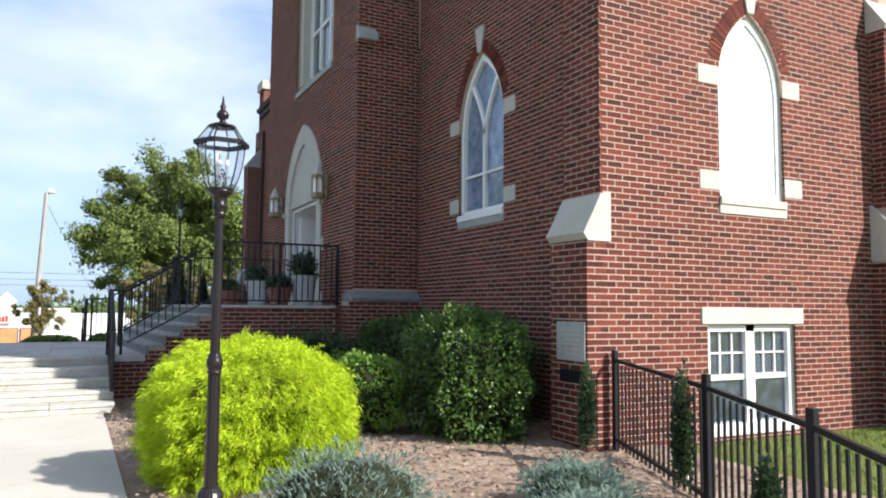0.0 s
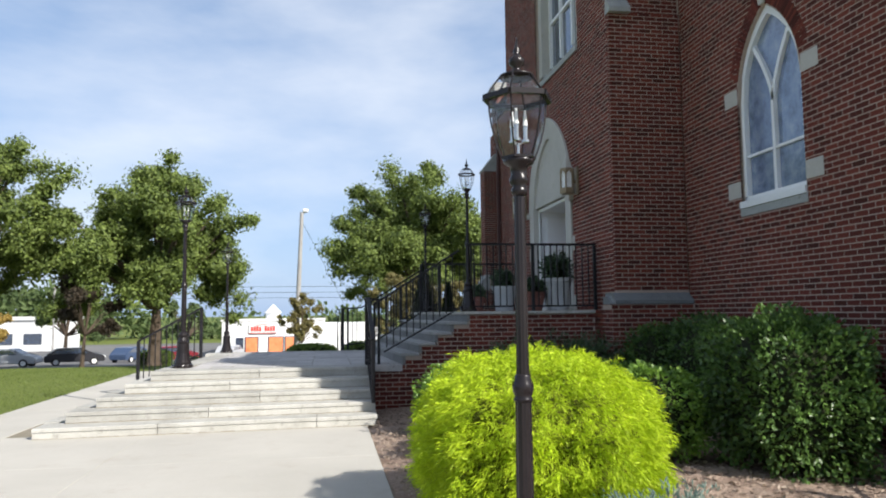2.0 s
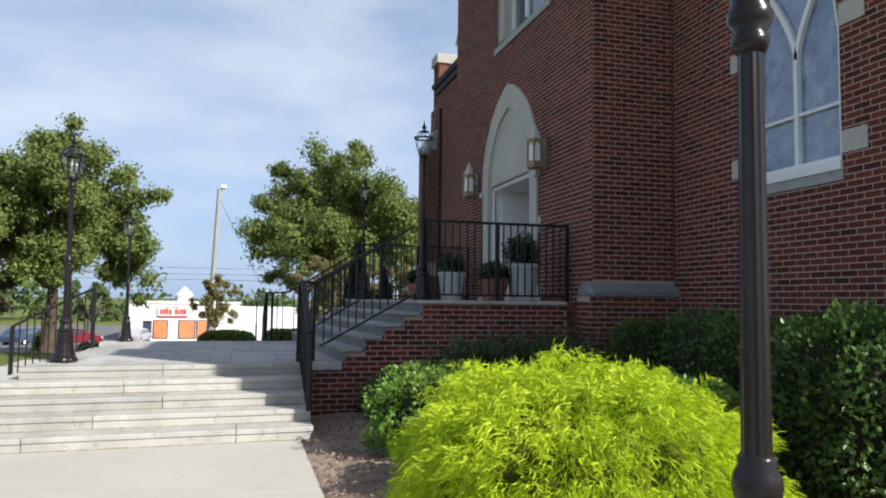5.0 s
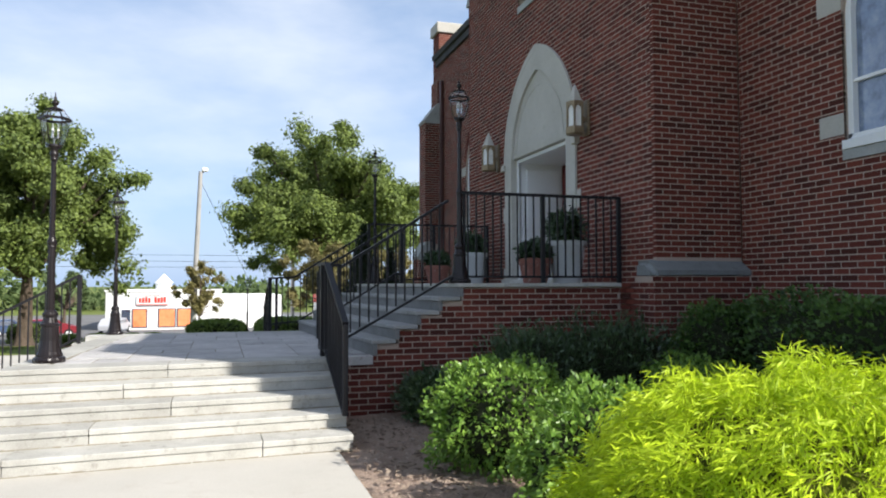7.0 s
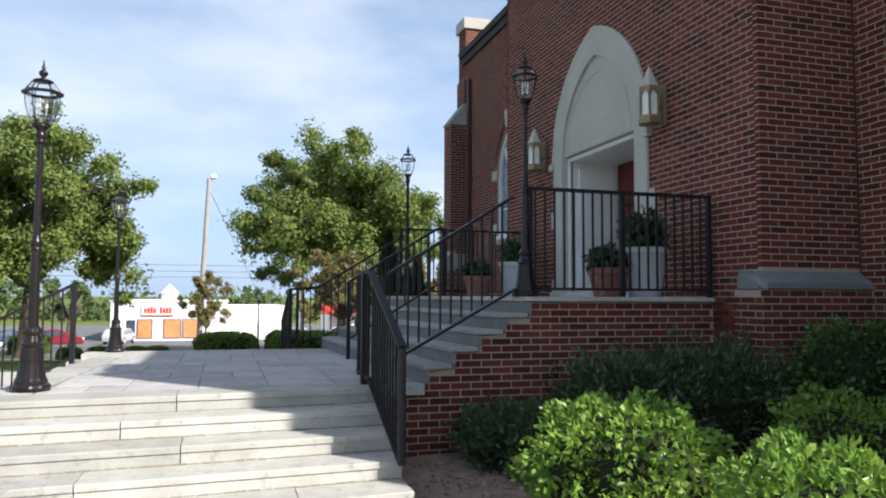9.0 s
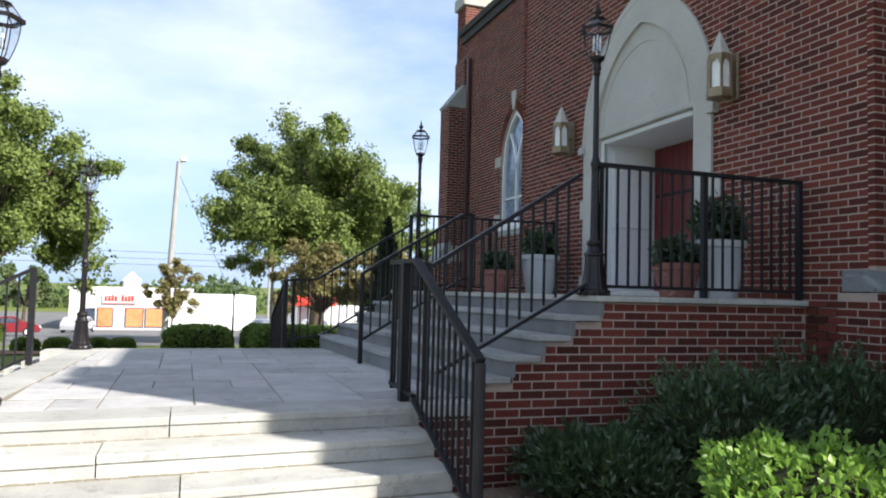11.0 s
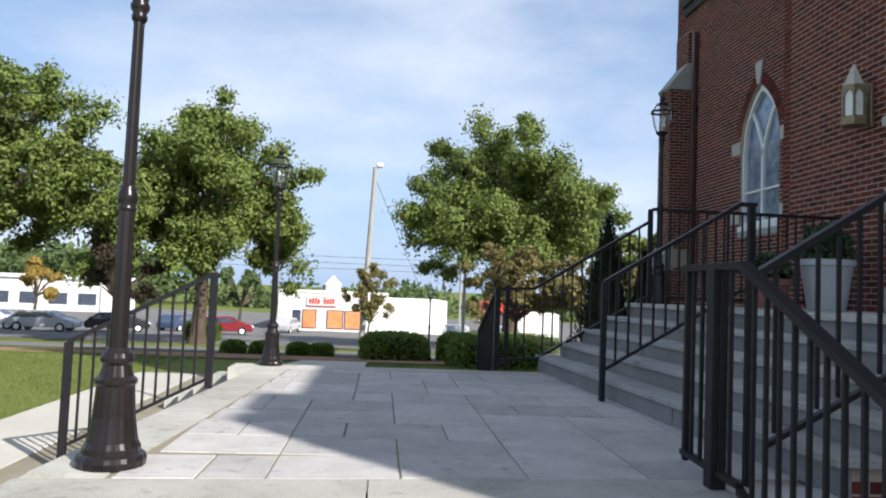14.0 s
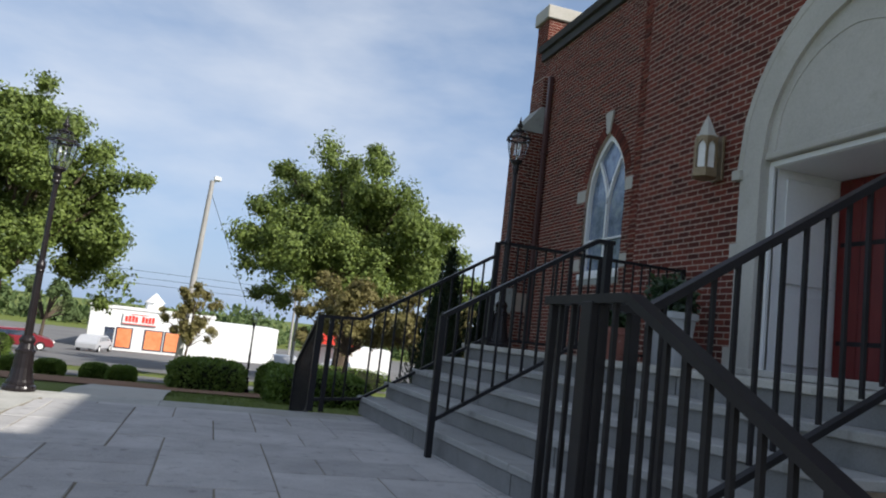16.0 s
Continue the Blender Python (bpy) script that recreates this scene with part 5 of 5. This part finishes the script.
# ---------------------------------------------------------------- trees
def tree(name, label, x, y, height, crown_r, crown_low, seed, leaf=None, leaves=26000, size=0.3, trunk_r=0.35, clumps=46, skew=0.0):
    """A tapered trunk, limbs and a crown of leafy clumps with gaps."""
    leaf = leaf or OAK_LEAF
    r = random.Random(seed)
    z0 = fall(y)
    t = thing(name, label, "tree", group="trees")
    bm = bmesh.new()
    fork = z0 + crown_low + (height - crown_low) * 0.15
    tube(bm, (x, y, z0 - 0.1), (x, y, z0 + 0.5), trunk_r * 1.45, trunk_r, 10)
    tube(bm, (x, y, z0 + 0.5), (x + 0.1, y, fork), trunk_r, trunk_r * 0.65, 10)
    cents, lobes = [], []
    mid = z0 + crown_low + (height - crown_low) * 0.42
    count = max(6, clumps // 4)
    for i in range(count):
        a, e = i * 2.4 + r.uniform(-0.3, 0.3), 0.98 - 1.6 * (i + 0.5) / count
        k = r.uniform(0.55, 0.86) if i % 4 else 0.3
        w = math.sqrt(max(0.05, 1 - e * e)) if e > 0 else math.sqrt(max(0.3, 1 - 0.6 * e * e))
        cz = mid + e * k * ((z0 + height - mid) if e > 0 else (mid - z0 - crown_low))
        cz -= max(0.0, math.cos(a) * k * w) * skew * max(0.0, e) * (height - crown_low) * 0.5
        lobes.append(Vector((x + crown_r * k * w * math.cos(a), y + crown_r * k * w * math.sin(a), cz)))
    # each lobe carries pads of leaves on its outer side
    for i in range(clumps):
        lobe = lobes[i % len(lobes)]
        d = Vector((r.gauss(0, 1), r.gauss(0, 1), r.gauss(0.35, 0.8))).normalized() + (lobe - Vector((x, y, mid))).normalized() * 0.45
        cr = r.uniform(0.08, 0.17) * crown_r
        cents.append((lobe + d * crown_r * r.uniform(0.05, 0.26), cr))
    base = Vector((x + 0.1, y, fork))
    for c_, _ in cents[:40]:
        knee = base.lerp(c_, 0.5) + Vector((0, 0, 0.08 * crown_r))
        tube(bm, base, knee, trunk_r * 0.4, trunk_r * 0.26, 6)
        tube(bm, knee, c_, trunk_r * 0.26, trunk_r * 0.08, 6)
    part("trunk", bm, BARK_TREE, t)
    gg = np.random.default_rng(seed)
    at, out = [], []
    for c_, cr in cents:
        p, o = shell_points(gg, leaves // clumps, c_, (cr, cr, cr * 0.8), 0.75, lumps=0.35, k=4.0)
        at.append(p)
        out.append(o)
    out = np.concatenate(out)
    leaf_mesh("crown", np.concatenate(at), np.cross(out, gg.normal(0, 1, out.shape)) + out * 0.2, size, size * 0.7, leaf, t, 0.15, 0.3, seed, face=out + np.array((0, 0, 0.35)))
    return t


tree("oak_tree", "broad green oak across the lawn", 6.6, 53, 14.3, 6.2, 3.0, 71, leaves=110000, size=0.22, trunk_r=0.45, clumps=290, skew=0.36)
tree("oak_tree", "spreading green oak beside the street", -10.8, 50, 13.2, 5.6, 2.0, 172, leaves=110000, size=0.22, trunk_r=0.42, clumps=290)
tree("oak_tree", "tall green oak at the edge of the lawn", -22.0, 48, 15.2, 6.6, 2.6, 73, leaves=105000, size=0.23, trunk_r=0.45, clumps=270)
tree("oak_tree", "small green tree beyond the church", 17.5, 58, 10.2, 4.4, 2.5, 74, leaves=14000, clumps=30)
tree("plum_tree", "dark purple leaved tree behind the oak", -13.8, 46, 6.6, 2.3, 1.2, 81, PLUM_LEAF, 8000, 0.22, 0.12, 26)
tree("young_tree", "young bushy tree by the utility pole", -1.7, 47, 5.0, 1.45, 0.8, 75, MYRTLE_LEAF, 5200, 0.15, 0.07, 70)
tree("young_tree", "browning crape myrtle behind the steps", 4.2, 38, 5.0, 2.3, 0.9, 76, MYRTLE_LEAF, 12000, 0.16, 0.08, 80)
tree("young_tree", "browning crape myrtle near the porch", 6.6, 36, 4.4, 1.9, 0.8, 77, MYRTLE_LEAF, 9000, 0.16, 0.08, 70)
tree("autumn_tree", "small yellowing tree by the car park", -40, 96, 8.0, 3.4, 1.6, 78, GOLD_TREE_LEAF, 6000, 0.35, 0.2, 20)
tree("dark_tree", "dark low tree at the car park edge", -27.5, 85, 9.0, 4.4, 1.6, 79, WOODS_LEAF, 9000, 0.35, 0.25, 26)
tree("dark_tree", "green tree beside the shop", -16.5, 92, 8.0, 3.6, 1.4, 80, WOODS_LEAF, 7000, 0.35, 0.2, 22)

g = np.random.default_rng(90)
wa, wo = [], []
for k in range(110):
    x = g.uniform(-190, 130)
    r_ = g.uniform(5, 9)
    c_ = (x, g.uniform(150, 185), fall(100) + g.uniform(-4.2, -0.4) + (7.0 if x < -45 else 0.0))
    p, o = shell_points(g, 360, c_, (r_, r_, r_ * 0.8), 0.3, -0.5, 0.2)
    wa.append(p)
    wo.append(o)
tagged(leaf_mesh("far_woods", np.concatenate(wa), np.concatenate(wo), 1.5, 1.1, WOODS_LEAF, None, 0.0, 0.9, 91), "distant line of green woods", "woods", kind="stuff")

# grass blades on the lawn beside the walk and by the fence
gp = np.concatenate([np.stack([g.uniform(-11, -4.97, 26000), g.uniform(12, 27, 26000)], 1), np.stack([g.uniform(4.6, 9.4, 9000), g.uniform(2.5, 6.05, 9000)], 1), np.stack([g.uniform(-1.3, 5.5, 9000), g.uniform(18.9, 26.4, 9000)], 1)])
gz = np.array([fall(y) for y in gp[:, 1]])
tagged(leaf_mesh("grass", np.concatenate([gp, gz[:, None]], 1), np.tile((0.0, 0.0, 1.0), (len(gp), 1)), 0.06, 0.012, BLADE, None, 0.0, 0.35, 92), "short mown grass blades", "grass", kind="stuff")


# ---------------------------------------------------------------- street side
def hedge(x, y, rx, ry, h, seed, name="clipped_hedge", label="clipped green hedge beside the street"):
    z = fall(y)
    t = thing(name, label, "hedge", group="street hedges")
    gg = np.random.default_rng(seed)
    p, o = shell_points(gg, 3500, (x, y, z + h * 0.45), (rx, ry, h * 0.6), 0.2, -0.8, 0.05, 4.0)
    leaf_mesh("foliage", p, o, 0.13, 0.07, SHRUB_DARK, t, 0.0, 0.8, seed)
    part("core", core_form((x, y, z + h * 0.45), (rx, ry, h * 0.6), 0.9, 4.0), CORE_DARK, t)


SHRUB_DARK = leaf_material("clipped hedge leaves", (0.06, 0.11, 0.02), (0.22, 0.31, 0.065), 0.5)
hedge(-0.63, 29.5, 0.88, 0.7, 0.7, 101)
hedge(1.15, 29.8, 0.55, 0.6, 0.74, 102)
hedge(1.5, 25.6, 1.0, 0.6, 0.62, 103)
for j, x in enumerate((-4.4, -3.4, -2.7, -5.3)):
    hedge(x, 31.0 + 0.5 * (j % 2), 0.29, 0.29, 0.32, 104 + j, "round_shrub", "small round shrub in the pine straw")
hedge(-11.5, 54, 1.0, 1.0, 1.1, 110, "round_shrub", "round shrub at the car park edge")
hedge(6.5, 52, 3.0, 0.8, 1.1, 111)

pole = thing("utility_pole", "tall weathered utility pole beside the street", "utility pole")
part("shaft", tube(bmesh.new(), (-2.0, 48, fall(48) - 0.2), (-1.65, 48, 7.75), 0.17, 0.11, 12), POLE_WOOD, pole)
part("lamp_head", boxed(-1.6, -1.25, 47.85, 48.15, 7.75, 7.98, bevel=0.05), STUCCO, pole, "pale floodlight head")
part("bracket", tube(bmesh.new(), (-1.65, 48, 7.6), (-1.4, 48, 7.85), 0.04), POLE_WOOD, pole)
for k, (x, y) in enumerate(((4.9, 62.0), (6.0, 75.0), (-27, 80))):
    p2 = thing("utility_pole", "distant thin utility pole", "utility pole")
    part("shaft", tube(bmesh.new(), (x, y, fall(y)), (x, y, fall(y) + 7.5), 0.12, 0.09, 8), POLE_WOOD, p2)
wires = thing("overhead_wires", "thin overhead wires along the street", "cable")
for z, y in ((4.1, 100.0), (3.4, 100.0), (4.9, 101.0)):
    bm = bmesh.new()
    tube(bm, (-90, y, z + 0.1), (90, y, z + 0.2), 0.02, sides=4)
    part("wire", bm, IRON, wires)
guy = part("guy_wire", tube(bmesh.new(), (-1.65, 48, 7.2), (1.6, 60, 1.5), 0.014, sides=4), IRON, wires)

shop = thing("shop_building", "low white shop with red window posters and a red sign", "shop")
SY, SZ = 92.0, fall(92)
part("wall", boxed(-12.4, -0.3, SY, SY + 16, SZ, SZ + 4.45, bevel=0.05), STUCCO, shop)
part("wing_wall", boxed(-0.3, 6.5, SY + 1.0, SY + 16, SZ, SZ + 3.85, bevel=0.05), STUCCO, shop)
part("cornice", boxed(-12.5, -0.2, SY - 0.12, SY + 0.2, SZ + 4.25, SZ + 4.55), STUCCO, shop)
for x0, x1 in ((-9.7, -8.1), (-7.0, -5.15), (-5.05, -3.2)):
    w = part("shop_window", boxed(x0, x1, SY - 0.06, SY + 0.1, SZ + 0.3, SZ + 2.4), PANE, shop)
    part("poster", boxed(x0 + 0.12, x1 - 0.12, SY - 0.09, SY - 0.062, SZ + 0.4, SZ + 2.3), SHOP_ORANGE, w, "orange food poster")
part("shop_door", boxed(-10.75, -9.85, SY - 0.06, SY + 0.1, SZ + 0.05, SZ + 2.3), PANE, shop)
sign_b = part("sign_board", boxed(-9.3, -5.9, SY - 0.2, SY - 0.02, SZ + 2.75, SZ + 3.9, bevel=0.08), STUCCO, shop, "white sign board with a red border")
bm = bmesh.new()
box(bm, -9.2, -6.0, SY - 0.23, SY - 0.2, SZ + 2.8, SZ + 2.88)
box(bm, -8.5, -6.8, SY - 0.23, SY - 0.2, SZ + 3.78, SZ + 3.86)
for k in range(9):
    if k != 4:
        box(bm, -9.0 + 0.32 * k, -8.75 + 0.32 * k, SY - 0.23, SY - 0.2, SZ + 3.05 - 0.02 * (k % 2), SZ + 3.58 + 0.05 * (k % 3))
part("sign_marks", bm, SHOP_RED, sign_b, "red sign marks")
cup = part("cupola", lathe(bmesh.new(), [(0.9, SZ + 5.0), (0.9, SZ + 6.2), (1.1, SZ + 6.25), (0.0 + 0.05, SZ + 7.3)], 8), STUCCO, shop)
cup.matrix_basis = pose(-6.8, SY + 5, -1.0)
house = thing("shop_building", "pale low building with a flat roof beyond the car park", "shop")
part("wall", boxed(-62, -40, 118, 130, fall(118), fall(118) + 4.6), STUCCO, house)
part("roof", boxed(-62.4, -39.6, 117.6, 130.4, fall(118) + 4.6, fall(118) + 5.1), STUCCO, house)
for k in range(5):
    part("window", boxed(-60 + 4 * k, -57.5 + 4 * k, 117.9, 118.1, fall(118) + 1, fall(118) + 2.6), PANE, house)
kiosk = thing("fuel_canopy", "small building with a red canopy beyond the trees", "canopy")
part("wall", boxed(11.5, 20, 95, 103, SZ, SZ + 2.8), STUCCO, kiosk)
part("canopy", boxed(10.5, 15.5, 92, 96, SZ + 2.9, SZ + 4.0), SHOP_RED, kiosk)


# ---------------------------------------------------------------- cars
def car(x, y, turn, colour, label, van=False):
    t = thing("car", label, "car", pose(x, y, fall(y) + 0.02, rz=turn), group="parked cars")
    h = 1.75 if van else 1.42
    prof = [(-2.2, 0.3), (-2.25, 0.75), (-1.9, 0.92), (-1.35, h - 0.03), (0.5, h), (1.15, 0.98), (2.05, 0.82), (2.25, 0.55), (2.2, 0.3)]
    bm = prism(bmesh.new(), prof, "y", -0.86, 0.86)
    bmesh.ops.bevel(bm, geom=bm.edges[:], offset=0.06, segments=2, affect="EDGES")
    body = part("body", bm, colour, t)
    for s in (-1, 1):
        part("side_window", prism(bmesh.new(), [(-1.7, 0.95), (-1.28, h - 0.13), (0.42, h - 0.1), (0.95, 0.98)], "y", s * 0.855, s * 0.868), PANE, body)
    bm = bmesh.new()
    vs = [bm.verts.new(p) for p in ((1.17, -0.7, 1.0), (1.17, 0.7, 1.0), (0.58, 0.62, h - 0.08), (0.58, -0.62, h - 0.08))]
    bm.faces.new(vs)
    part("windscreen", bm, PANE, body).location = (0.03, 0, 0.02)
    for s in (-1, 1):
        part("headlight", boxed(2.16, 2.26, s * 0.6 - 0.14, s * 0.6 + 0.14, 0.6, 0.72), OPAL, body)
        for wx in (-1.4, 1.4):
            w = part("wheel", tube(bmesh.new(), (wx, s * 0.72, 0.32), (wx, s * 0.89, 0.32), 0.32, sides=16), RUBBER, t)
            part("rim", tube(bmesh.new(), (wx, s * 0.88, 0.32), (wx, s * 0.9, 0.32), 0.19, sides=12), STUCCO, w)


C_WHITE, C_SILVER, C_RED, C_DARK, C_BLUE = (paint(n_, c_) for n_, c_ in (("white car paint", (0.75, 0.75, 0.76)), ("silver car paint", (0.45, 0.46, 0.48)), ("dark red car paint", (0.22, 0.02, 0.03)), ("black car paint", (0.03, 0.03, 0.035)), ("blue car paint", (0.05, 0.08, 0.15))))
car(-13.2, 68, 12, C_RED, "dark red car parked before the shop")
car(-9.9, 80, 80, C_SILVER, "silver car parked by the shop front")
car(-20.5, 66, 20, C_DARK, "black car parked in the car park")
car(-24.0, 62, 0, C_SILVER, "silver car parked in the car park")
car(-28.5, 64, 5, C_WHITE, "white car parked in the car park")
car(-36.0, 74, 10, C_WHITE, "white van parked in the car park", True)
car(-43.0, 78, 0, C_WHITE, "white car parked far off")
car(-49.0, 82, 0, C_BLUE, "blue car parked far off")
car(-18.0, 74, 70, C_BLUE, "dark blue car parked under the trees")
car(4.8, 66, 90, C_SILVER, "silver car behind the hedge")
car(9.0, 68, 90, C_WHITE, "white car behind the hedge")
lay_pieces()
